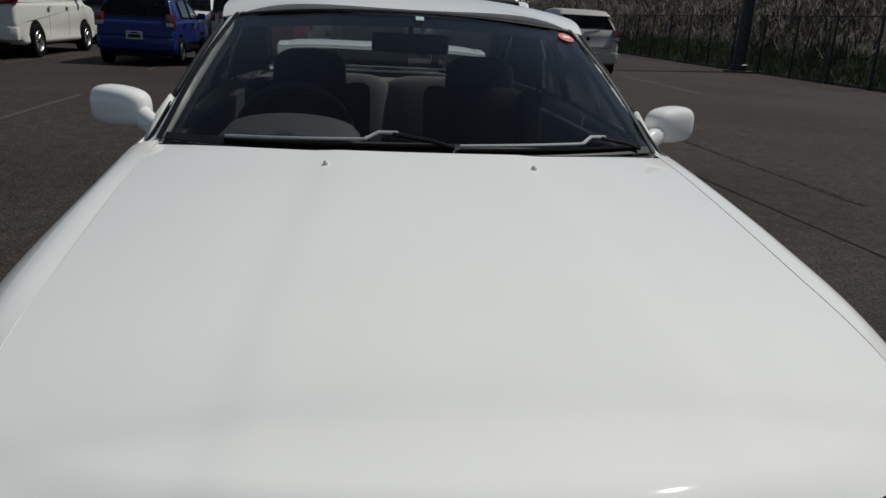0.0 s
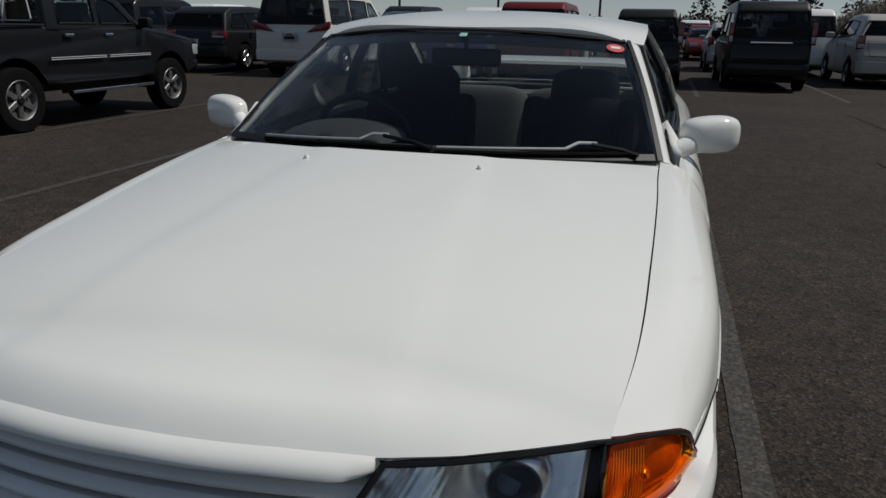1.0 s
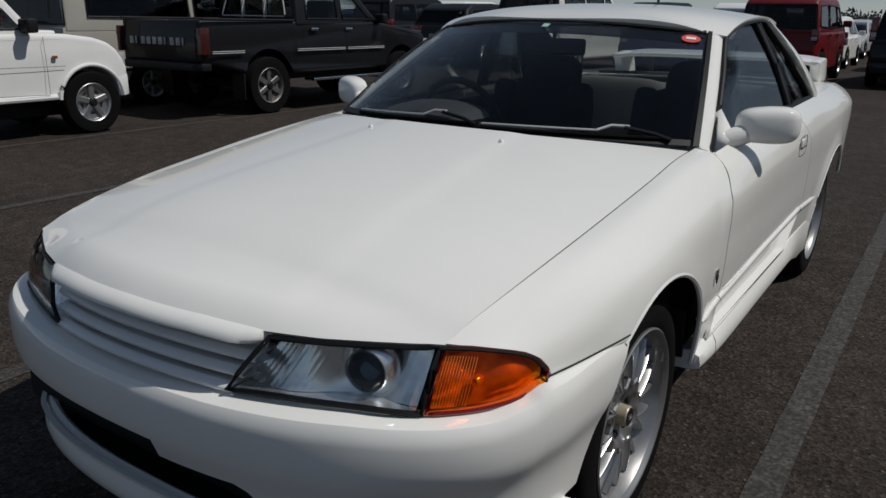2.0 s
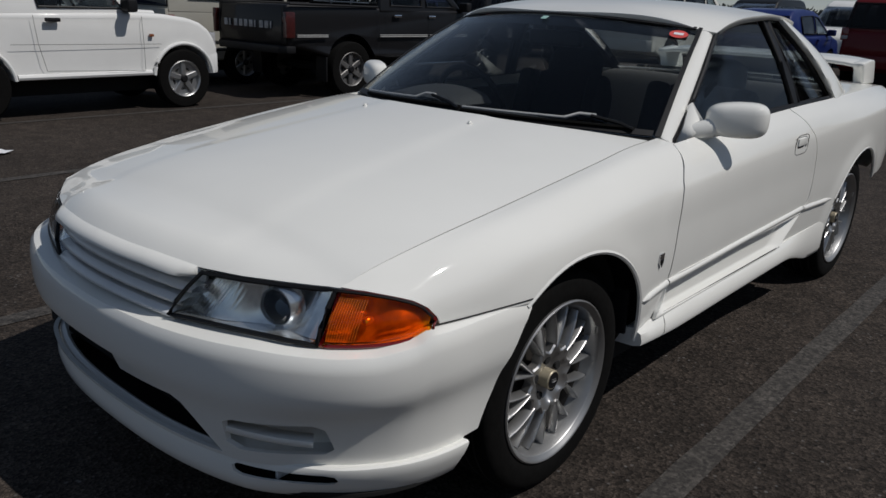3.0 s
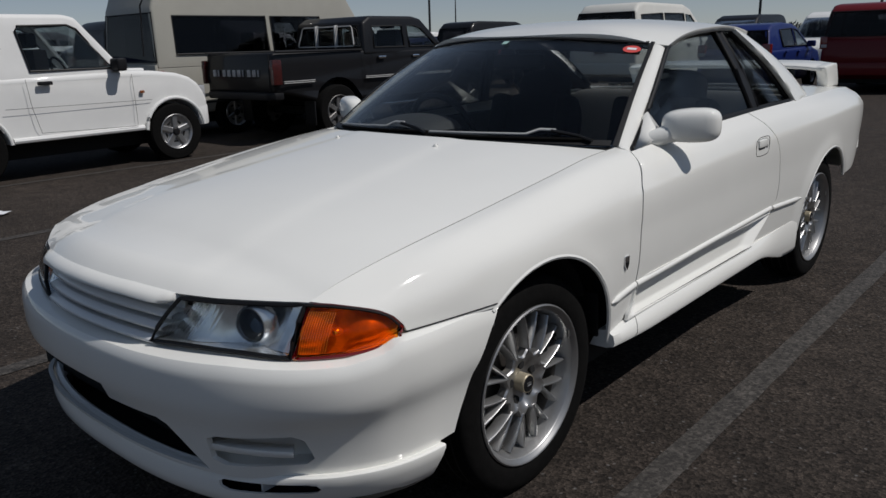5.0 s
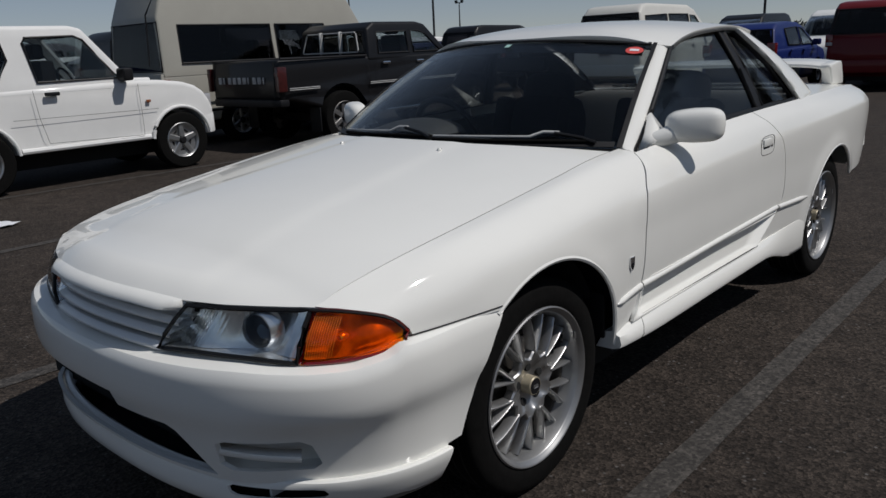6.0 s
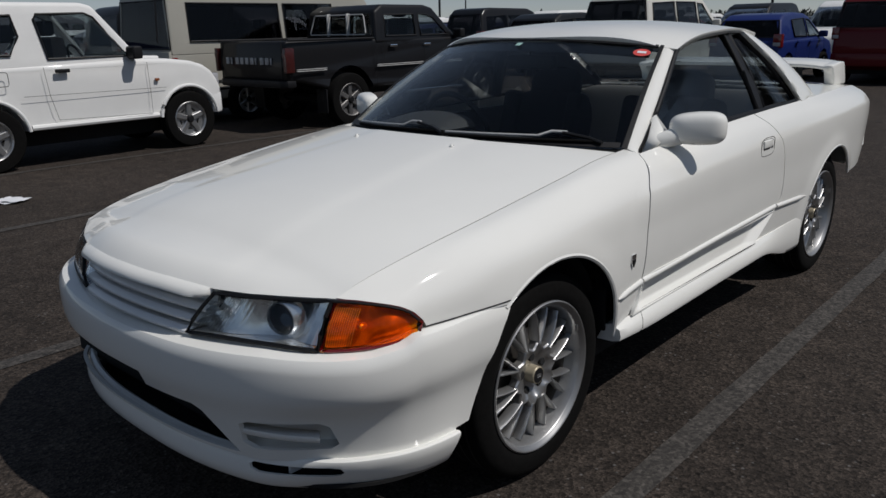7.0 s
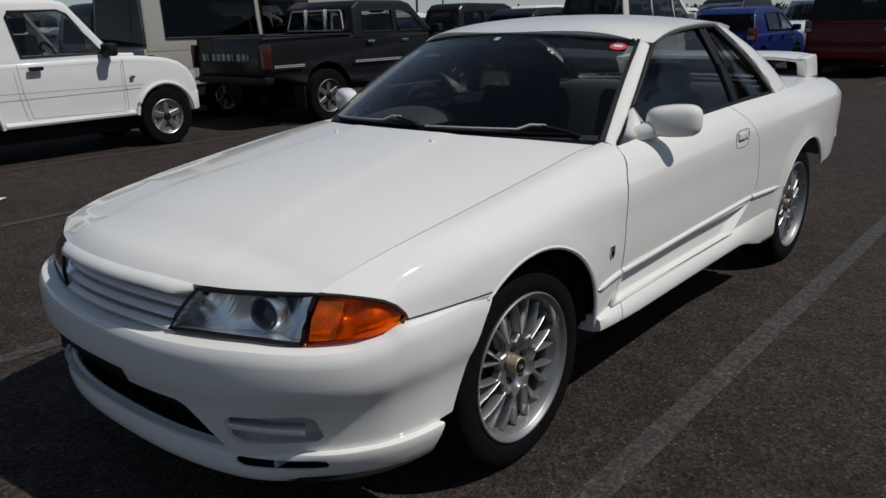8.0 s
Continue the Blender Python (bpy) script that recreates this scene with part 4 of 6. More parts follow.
# --- sills, mouldings, arch lips, doors' furniture
SKIRT = ((0.060, 0.385), (0.018, 0.392), (0.006, 0.380), (-0.004, 0.358), (-0.010, 0.334), (-0.006, 0.322), (0.02, 0.314), (0.08, 0.312))
for side in (1, -1):
    def skirt(u, k, side=side):
        y = 0.360 + 1.775 * u
        ins, z = SKIRT[k]
        x = float(HALF(y)) - ins - 0.008 * (1 - min(1, u * 8)) ** 2 * (k > 0)
        flare = min(1.0, max(0.0, (y - 1.56) / 0.50))
        flare = flare * flare * (3 - 2 * flare)
        z -= (0.0, 0.0, 0.012, 0.045, 0.078, 0.088, 0.090, 0.090)[k] * flare
        x += (ins - (0.06, 0.022, 0.016, 0.014, 0.016, 0.024, 0.045, 0.08)[k]) * flare
        front = max(0.0, 1 - u * 7)
        z += (-0.012 if k < 3 else 0.006) * front
        return (side * x, y, z)
    bm = sheet(lambda u, k: skirt(u, int(k)), np.linspace(0, 1, 40), list(range(len(SKIRT))) + [0], 0.0, flip=side < 0)
    bmesh.ops.remove_doubles(bm, verts=bm.verts[:], dist=1e-5)
    bmesh.ops.holes_fill(bm, edges=[e for e in bm.edges if len(e.link_faces) == 1], sides=20)
    bmesh.ops.recalc_face_normals(bm, faces=bm.faces[:])
    sk = part("side_skirt", bm, WHITE, coupe, "", 45)
    part("skirt_joint", tube([skirt(0.075, k)[:1] + (skirt(0.075, k)[1] + 0.008 * (4 - k), skirt(0.075, k)[2]) for k in range(1, 6)], 0.0015, 5), SEAM, sk)
    part("skirt_line", tube([(side * (0.846 - 0.0135), y, 0.3905) for y in np.linspace(0.50, 1.52, 12)], 0.0024, 5), SEAM, sk)
    def mould(y0, y1, za, zb, side=side):
        def f(u, k):
            y = y0 + (y1 - y0) * u
            z = za + (zb - za) * u
            x = flank(y, flank_s(y, z, 0.0))[0]
            prof = ((-0.012, 0.012), (0.004, 0.010), (0.010, 0.004), (0.010, -0.005), (0.000, -0.012), (-0.012, -0.013))
            q = min(1.0, (u if y0 < 0.4 else 1 - u if y1 > 2.0 else 1.0) * 5 + 0.05)
            return (side * (x + prof[k][0] - 0.008 * (1 - q)), y, z + prof[k][1] * (0.3 + 0.7 * q))
        return sheet(lambda u, k: f(u, int(k)), np.linspace(0, 1, 24), range(6), 0.0, flip=side < 0)
    part("side_moulding", mould(0.501, 1.720, 0.494, 0.518), WHITE, coupe, "", 60)
    part("rear_moulding", mould(1.735, 2.135, 0.515, 0.494), WHITE, coupe, "", 60)
    part("front_moulding", mould(0.345, 0.495, 0.474, 0.494), WHITE, coupe, "", 60)
    for arch, a0, a1 in ((ARCH_F, 0.0, 0.72), (ARCH_R, 0.17, 1.0)):
        pts = []
        for a in np.linspace(a0 * math.pi, a1 * math.pi, 30):
            y, z = arch[0] + arch[2] * math.cos(a), arch[1] + arch[2] * math.sin(a)
            pts.append((side * (flank(y, flank_s(y, max(z, 0.335)))[0] - 0.004), y, z))
        part("arch_lip", tube(pts, 0.007, 6), WHITE, coupe)
        part("wheel_well", sheet(lambda a, v: (side * (0.55 + 0.20 * v), arch[0] + (arch[2] + 0.012) * math.cos(a), arch[1] + (arch[2] + 0.012) * math.sin(a)),
             np.linspace(-0.02 * math.pi, 1.02 * math.pi, 24), (0, 0.5, 1), 0.01), INNER, coupe)
        if arch is ARCH_F:
            part("mud_flap", box(*sorted((side * 0.60, side * 0.80)), arch[0] + arch[2] - 0.028, arch[0] + arch[2] - 0.016, 0.36, 0.50, 0.004), TRIM, coupe)
    joint = []
    for y in np.linspace(-0.478, -0.21, 12):
        z = bumper_top(0.8, max(y, -0.519)) + 0.004
        joint.append((side * (flank(y, flank_s(y, z))[0] + 0.001), y, z))
    part("bumper_joint", tube(joint, 0.0017, 5), SEAM, coupe)
    # handle: recessed cup with a flap
    hy, hz = 1.532, 0.810
    hx = flank(hy, flank_s(hy, hz, 0.0, 8), 0.0, 8)[0]
    cup = part("door_handle", tube([(side * (hx + 0.001), hy + 0.072 * math.copysign(abs(math.cos(a)) ** 0.5, math.cos(a)) + 0.12 * 0.028 * math.sin(a),
               hz + 0.038 * math.copysign(abs(math.sin(a)) ** 0.5, math.sin(a))) for a in np.linspace(0, 2 * math.pi, 28, endpoint=False)], 0.0014, 6, True), SEAM, coupe)
    part("flap", box(*sorted((side * (hx - 0.004), side * (hx + 0.006))), hy - 0.05, hy + 0.042, hz - 0.004, hz + 0.026, 0.005), WHITE, cup)
    part("cup", box(*sorted((side * (hx - 0.02), side * (hx + 0.0025))), hy - 0.045, hy + 0.02, hz - 0.012, hz - 0.004, 0.002), TRIM, cup)
    part("keyhole", lathe(((0.0, 0.0), (0.006, 0.0), (0.007, side * 0.004), (0.0, side * 0.004)), 12, "x", (side * (hx - 0.001), hy + 0.046, hz - 0.004)), STEEL, cup)
    by, bz = 0.420, 0.585
    bx = flank(by, flank_s(by, bz))[0]
    part("fender_badge", prism([(by - 0.014, bz + 0.022), (by + 0.014, bz + 0.022), (by + 0.013, bz - 0.006), (by, bz - 0.024), (by - 0.013, bz - 0.006)],
         *sorted((side * (bx - 0.002), side * (bx + 0.005))), "x", 0.002), STEEL, coupe, "small chrome shield badge")
    part("badge_field", prism([(by - 0.009, bz + 0.004), (by + 0.009, bz + 0.004), (by + 0.008, bz - 0.006), (by, bz - 0.018), (by - 0.008, bz - 0.006)],
         *sorted((side * (bx + 0.004), side * (bx + 0.0065))), "x"), TRIM, coupe)
    # mirror
    mirror = part("door_mirror", bmesh.new(), WHITE, coupe)
    def shell(a, b, side=side):
        def pw(v, e):
            return math.copysign(abs(v) ** e, v)
        l = 0.100 * pw(math.cos(b), 0.5) * pw(math.cos(a), 0.5)
        h = 0.057 * pw(math.sin(a), 0.62) * (1 - 0.12 * (l / 0.092 < 0) * abs(l / 0.092))
        d = 0.062 * pw(math.sin(b), 0.75) * pw(math.cos(a), 0.6)
        d = d if d < 0 else d * 0.35
        along, back = Vector((0.88, 0.44, 0.02)), Vector((-0.42, 0.88, 0))
        p = Vector((0.838 if side > 0 else 0.854, 0.846, 0.961)) + along * l + back * d + Vector((0, 0, h))
        return (side * p.x, p.y, p.z)
    part("mirror_shell", sheet(shell, np.linspace(-math.pi / 2, math.pi / 2, 17), np.linspace(-math.pi, math.pi, 33), flip=side < 0), WHITE, mirror, "", 70)
    stalk = [(side * 0.712, 0.725, 0.912), (side * 0.740, 0.745, 0.918), (side * 0.768, 0.770, 0.928), (side * 0.795, 0.800, 0.940), (side * 0.82, 0.835, 0.948)]
    part("mirror_arm", tube(stalk, lambda t: 0.022 + 0.010 * t, 14, flat=1.15), WHITE, mirror)
    sail = [(0.612, 0.886), (0.75, 0.898), (0.86, 0.910), (0.83, 0.955), (0.785, 1.006), (0.770, 1.004), (0.712, 0.950)]
    def sail_x(y, z):
        return tumble(y, z) + 0.012
    bm = bmesh.new()
    ring = [bm.verts.new((side * sail_x(y, z), y, z)) for y, z in sail]
    hub = bm.verts.new((side * (sail_x(0.76, 0.93) + 0.030), 0.765, 0.930))
    for i in range(len(ring)):
        bm.faces.new([hub, ring[i], ring[(i + 1) % len(ring)]])
    bmesh.ops.recalc_face_normals(bm, faces=bm.faces[:])
    thicken(bm, 0.02)
    part("mirror_base", bm, WHITE, mirror, "", 70)
    part("mirror_seam", tube([(side * 0.775, 0.81, 0.918), (side * 0.815, 0.818, 0.914), (side * 0.84, 0.832, 0.916)], 0.002, 5), TRIM, mirror)

# under-structure
part("engine_block", box(-0.50, 0.50, -0.62, 0.42, 0.22, 0.62), SEAM, coupe)
part("floor_pan", box(-0.74, 0.74, 0.36, 2.15, 0.24, 0.30), SEAM, coupe)
part("rear_floor", box(-0.52, 0.52, 2.1, 3.28, 0.26, 0.62), SEAM, coupe)
part("firewall", box(-0.72, 0.72, 0.40, 0.44, 0.28, 0.86), SEAM, coupe)


# --- wheels
def alloy_wheel(x, y, z, side, parent):
    tilt = pose(x, y, z, 0, 0, 0 if side > 0 else 180)
    tyre = part("tyre", moved(lathe(((0.230, -0.1), (0.262, -0.106), (0.30, -0.10), (0.318, -0.085), (0.322, -0.05), (0.322, 0.05), (0.319, 0.086),
                (0.308, 0.099), (0.29, 0.103), (0.268, 0.106), (0.256, 0.104), (0.246, 0.102), (0.237, 0.096), (0.230, 0.09)), 64, caps=False), tilt), RUBBER, parent, "", 40)
    for off in (-0.06, -0.02, 0.02, 0.06):
        part("tread_groove", moved(lathe(((0.3222, off - 0.004), (0.3226, off), (0.3222, off + 0.004)), 64, caps=False), tilt), SEAM, tyre)
    rim = part("rim", moved(lathe(((0.238, 0.096), (0.239, 0.103), (0.235, 0.106), (0.230, 0.104), (0.2265, 0.097), (0.222, 0.095), (0.219, 0.090), (0.213, 0.066), (0.209, 0.044),
               (0.202, 0.03), (0.200, -0.09), (0.206, -0.09)), 72, caps=False), tilt), POLISHED, parent, "silver mesh alloy wheel with a polished deep lip", 50)
    # dished hub with a ten-lobed edge
    face = tilt @ Matrix.Translation((0.022, 0, 0))
    def hub(a, k):
        r, o = ((0.026, 0.030), (0.038, 0.030), (0.055, 0.037), (0.074, 0.047), (0.085, 0.0525), (0.093, 0.0545), (0.099, 0.050), (0.098, 0.026))[k]
        r += (0.010 * math.cos(10 * a - math.pi / 2) if k > 3 else 0.0)
        return (o, r * math.cos(a), r * math.sin(a))
    bm = sheet(lambda a, k: hub(a, int(k)), np.linspace(0, 2 * math.pi, 81), range(8))
    bmesh.ops.remove_doubles(bm, verts=bm.verts[:], dist=1e-5)
    bmesh.ops.recalc_face_normals(bm, faces=bm.faces[:])
    part("hub", moved(bm, face), ALLOY, rim, "", 40)
    part("barrel", moved(lathe(((0.2015, 0.046), (0.199, 0.04), (0.196, -0.088), (0.14, -0.09)), 48, caps=False), tilt), IRON, rim)
    for k in range(10):
        a0 = 2 * math.pi * (k + 0.25) / 10
        for d in (-1, 1):
            a1 = a0 + d * math.radians(9.3)
            bm = bmesh.new()
            rings = []
            for t in np.linspace(0, 1, 9):
                r = 0.094 + 0.115 * t
                a = a0 + (a1 - a0) * (t ** 0.62) + d * 0.012 * (1 - t)
                o = 0.0565 - 0.008 * t + 0.003 * math.sin(math.pi * t)
                w = 0.0052 - 0.0008 * math.sin(math.pi * t) + 0.0010 * t
                c = Vector((0, math.cos(a), math.sin(a))) * r
                s = Vector((0, -math.sin(a), math.cos(a)))
                rings.append([bm.verts.new(c + s * q * w + Vector((o - dd, 0, 0))) for q, dd in ((-0.75, 0.003), (-0.3, 0), (0.3, 0), (0.75, 0.003), (1.1, 0.034), (-1.1, 0.034))])
            for p, q in zip(rings[:-1], rings[1:]):
                for i in range(6):
                    j = (i + 1) % 6
                    bm.faces.new([p[i], p[j], q[j], q[i]])
            bm.faces.new(rings[0][::-1])
            bm.faces.new(rings[-1])
            bmesh.ops.recalc_face_normals(bm, faces=bm.faces[:])
            part("spoke", moved(bm, face), ALLOY, rim, "", 50)
    for k in range(5):
        a = 2 * math.pi * k / 5 + 0.4
        part("lug_hole", moved(lathe(((0.0, 0.0425), (0.012, 0.0425), (0.0135, 0.041), (0.0135, 0.030), (0.0, 0.030)), 14, "x", (0, 0.056 * math.cos(a), 0.056 * math.sin(a))), face), INNER, rim)
    cap = part("centre_cap", moved(lathe(((0.0, 0.062), (0.022, 0.063), (0.026, 0.063), (0.028, 0.060), (0.028, 0.025), (0.0, 0.025)), 32), face),
               CAP_GOLD, rim)
    part("cap_disc", moved(lathe(((0.0, 0.0645), (0.0235, 0.0642), (0.0245, 0.062), (0.0, 0.062)), 28), face), TRIM, cap)
    part("cap_mark", moved(box(0.0646, 0.0656, -0.010, 0.010, -0.005, 0.005, 0.002), face), ALLOY, cap)
    part("valve", moved(tube([(0.06, 0.20 * math.cos(0.5), 0.20 * math.sin(0.5)), (0.075, 0.175 * math.cos(0.5), 0.175 * math.sin(0.5))], 0.0035, 6), tilt), TRIM, rim)
    part("balance_weight", moved(box(0.09, 0.097, 0.19, 0.20, 0.085, 0.11, 0.002), tilt), ALLOY, rim)
    part("brake_disc", moved(lathe(((0.0, 0.0), (0.135, 0.0), (0.135, 0.02), (0.07, 0.022), (0.0, 0.022)), 40), tilt), IRON, parent)
    part("caliper", moved(box(-0.01, 0.036, 0.085, 0.155, -0.05, 0.06, 0.01), tilt), TRIM, parent)


for side in (1, -1):
    alloy_wheel(side * 0.695, 0.0, 0.322, side, coupe)
    alloy_wheel(side * 0.695, 2.615, 0.322, side, coupe)

# --- wipers, nozzles, stickers, inside
for u0, u1, u2, v1 in ((-0.72, -0.22, 0.10, 0.045), (0.12, 0.62, 0.90, 0.05)):
    blade = part("wiper", tube([screen_point(u0 + (u1 - u0) * t, 0.03 + 0.02 * t, 0.012) for t in np.linspace(0, 1, 8)], 0.0042, 6), WIPER, coupe, "wiper arm lying at the foot of the windscreen")
    part("wiper_hinge", tube([screen_point(u1, 0.05, 0.012), screen_point(u1 + 0.05, 0.085, 0.014), screen_point(u1 + 0.12, 0.085, 0.014)], 0.005, 6), WIPER, blade)
    part("wiper_arm", tube([screen_point(u1 + 0.10, 0.08, 0.013), screen_point((u1 + u2) / 2 + 0.08, 0.05, 0.012), screen_point(u2, 0.015, 0.012)], 0.006, 6), TRIM, blade)
    part("rubber_strip", tube([screen_point(u0 + (u2 - u0) * t, 0.012 + 0.02 * t, 0.008) for t in np.linspace(0, 1, 12)], 0.006, 6), RUBBER, blade)
for side in (1, -1):
    nz = bonnet_z(side * 0.243, 0.222)
    part("washer_nozzle", lathe(((0.0, 0.009), (0.0035, 0.0085), (0.006, 0.006), (0.0075, 0.002), (0.008, -0.004)), 14, "z", (side * 0.243, 0.222, nz)), WHITE, coupe)
    part("nozzle_jet", lathe(((0.0, -0.002), (0.002, -0.002), (0.002, 0.001), (0.0, 0.001)), 8, "y", (side * 0.243, 0.230, nz + 0.004)), TRIM, coupe)
RED = material("sticker_red", (0.62, 0.07, 0.06), 0.5, grain=0.05)
TEAL = material("sticker_teal", (0.35, 0.55, 0.5), 0.5, grain=0.05)
def on_screen(u, v, du, dv, n=24):
    bm = bmesh.new()
    ring = [bm.verts.new(screen_point(u + du * math.cos(a), v + dv * math.sin(a), 0.0045)) for a in np.linspace(0, 2 * math.pi, n, endpoint=False)]
    bm.faces.new(ring)
    bm.normal_update()
    thicken(bm, 0.0015)
    return bm
decal = part("windscreen_sticker", on_screen(0.895, 0.885, 0.050, 0.042), RED, coupe, "round red sticker inside the windscreen")
part("sticker_mark", sheet(lambda u, v: screen_point(0.895 + 0.026 * u, 0.885 + 0.012 * v, 0.0060), (-1, 1), (-1, 1), 0.001), PAPER, decal)
part("inspection_sticker", sheet(lambda u, v: screen_point(0.03 + 0.022 * u, 0.915 + 0.018 * v, 0.0045), (-1, 1), (-1, 1), 0.001), TEAL, coupe, "small pale inspection sticker")

def seat(x, name, mat, parent):
    s = part(name, box(x - 0.24, x + 0.24, 1.05, 1.52, 0.36, 0.56, 0.06, 3), mat, parent)
    part("backrest", cushion(0.48, 0.17, 0.52, pose(x, 1.56, 0.48, -16)), mat, s)
    part("headrest", cushion(0.30, 0.11, 0.22, pose(x, 1.685, 0.885, -12), 0.6), mat, s)
    part("shoulder_pad", cushion(0.46, 0.13, 0.24, pose(x, 1.650, 0.76, -16), 0.8), mat, s)
    for q in (-1, 1):
        part("bolster", moved(box(-0.05, 0.05, -0.06, 0.05, 0.02, 0.48, 0.045, 3), pose(x + q * 0.2, 1.50, 0.52, -16)), mat, s)
seat(-0.36, "driver_seat", FABRIC, coupe)
seat(0.36, "passenger_seat", FABRIC, coupe)
bench = part("rear_seat", box(-0.60, 0.60, 1.85, 2.25, 0.36, 0.56, 0.06, 3), FABRIC_PALE, coupe)
for x in (-0.3, 0.3):
    part("bench_back", cushion(0.66, 0.16, 0.48, pose(x, 2.24, 0.50, -18), 0.35), FABRIC_PALE, bench)
part("parcel_shelf", box(-0.66, 0.66, 2.34, 2.62, 0.915, 0.935, 0.006), FABRIC_PALE, coupe)
def dash(u, k):
    prof = ((0.36, 0.915), (0.50, 0.918), (0.68, 0.905), (0.76, 0.885), (0.80, 0.84), (0.80, 0.70), (0.76, 0.50))
    return (u * 0.665, prof[k][0] + 0.10 * u * u, prof[k][1] - 0.03 * u * u)
part("dashboard", sheet(lambda u, k: dash(u, int(k)), np.linspace(-1, 1, 21), range(7), 0.01), DASH, coupe, "", 60)
def hood_cover(u, v):
    x = -0.36 + 0.20 * u
    return (x, 0.60 + 0.22 * v, 0.908 + 0.055 * math.sqrt(max(0, 1 - u * u)) * math.sin(math.pi * (0.12 + 0.5 * v)))
part("instrument_cowl", sheet(hood_cover, np.linspace(-1, 1, 17), np.linspace(0, 1, 8), 0.012), DASH_PALE, coupe, "", 60)
wheel_rim = [(-0.36 + 0.18 * math.cos(a), 0.93 - 0.06 * math.sin(a), 0.86 + 0.17 * math.sin(a)) for a in np.linspace(0, 2 * math.pi, 32, endpoint=False)]
steer = part("steering_wheel", tube(wheel_rim, 0.014, 8, True), TRIM, coupe)
part("horn_pad", box(-0.43, -0.29, 0.90, 0.95, 0.80, 0.90, 0.02), TRIM, steer)
part("wheel_spoke", box(-0.53, -0.19, 0.925, 0.945, 0.835, 0.865, 0.006), TRIM, steer)
part("rear_view_mirror", box(-0.125, 0.125, 0.985, 1.02, 1.135, 1.195, 0.014, 3), TRIM, coupe)
part("mirror_stem", tube([(0, 1.0, 1.19), (0, 0.985, 1.255)], 0.008, 6), TRIM, coupe)
part("centre_console", box(-0.09, 0.09, 0.75, 1.6, 0.30, 0.55, 0.02), DASH, coupe)


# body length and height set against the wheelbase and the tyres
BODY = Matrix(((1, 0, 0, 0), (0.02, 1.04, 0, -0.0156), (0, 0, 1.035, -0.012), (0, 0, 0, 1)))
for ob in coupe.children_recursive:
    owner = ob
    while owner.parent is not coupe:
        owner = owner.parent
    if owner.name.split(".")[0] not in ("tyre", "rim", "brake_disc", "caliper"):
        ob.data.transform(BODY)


# ================= other vehicles =================
def plain_wheel(x, y, r, width, side, parent, mat, spokes=6, cap=TRIM, far_model=False):
    m = pose(x, y, r, 0, 0, 0 if side > 0 else 180)
    w, q = width / 2, r * 0.62
    wheel = part("wheel", moved(lathe(((q, -w), (r * 0.9, -w), (r, -w * 0.75), (r, w * 0.75), (r * 0.95, w * 0.95), (r * 0.8, w), (q * 1.03, w * 0.92), (q, w * 0.8)), 36, caps=False), m), RUBBER, parent, "", 40)
    rim = part("rim", moved(lathe(((q * 1.02, w * 0.86), (q * 0.98, w * 0.94), (q * 0.92, w * 0.86), (q * 0.88, w * 0.45), (q * 0.4, w * 0.35), (0.0, w * 0.35)), 36, caps=False), m), mat, wheel, "", 50)
    if far_model:
        return
    for k in range(spokes):
        a = 2 * math.pi * k / spokes
        bm = box(w * 0.35, w * 0.72, -q * 0.15, q * 0.15, q * 0.18, q * 0.93, q * 0.04, 1)
        part("spoke", moved(bm, m @ Matrix.Rotation(a, 4, "X")), mat, rim)
        hole = lathe(((0.0, w * 0.40), (q * 0.17, w * 0.40), (0.0, w * 0.36)), 10, "x", (0, q * 0.66 * math.cos(a + math.pi / spokes + math.pi / 2), q * 0.66 * math.sin(a + math.pi / spokes + math.pi / 2)))
        part("opening", moved(hole, m), SEAM, rim)
    part("wheel_cap", moved(lathe(((0.0, w * 0.95), (q * 0.16, w * 0.93), (q * 0.22, w * 0.8), (q * 0.24, w * 0.4)), 20, caps=False), m), cap, rim)


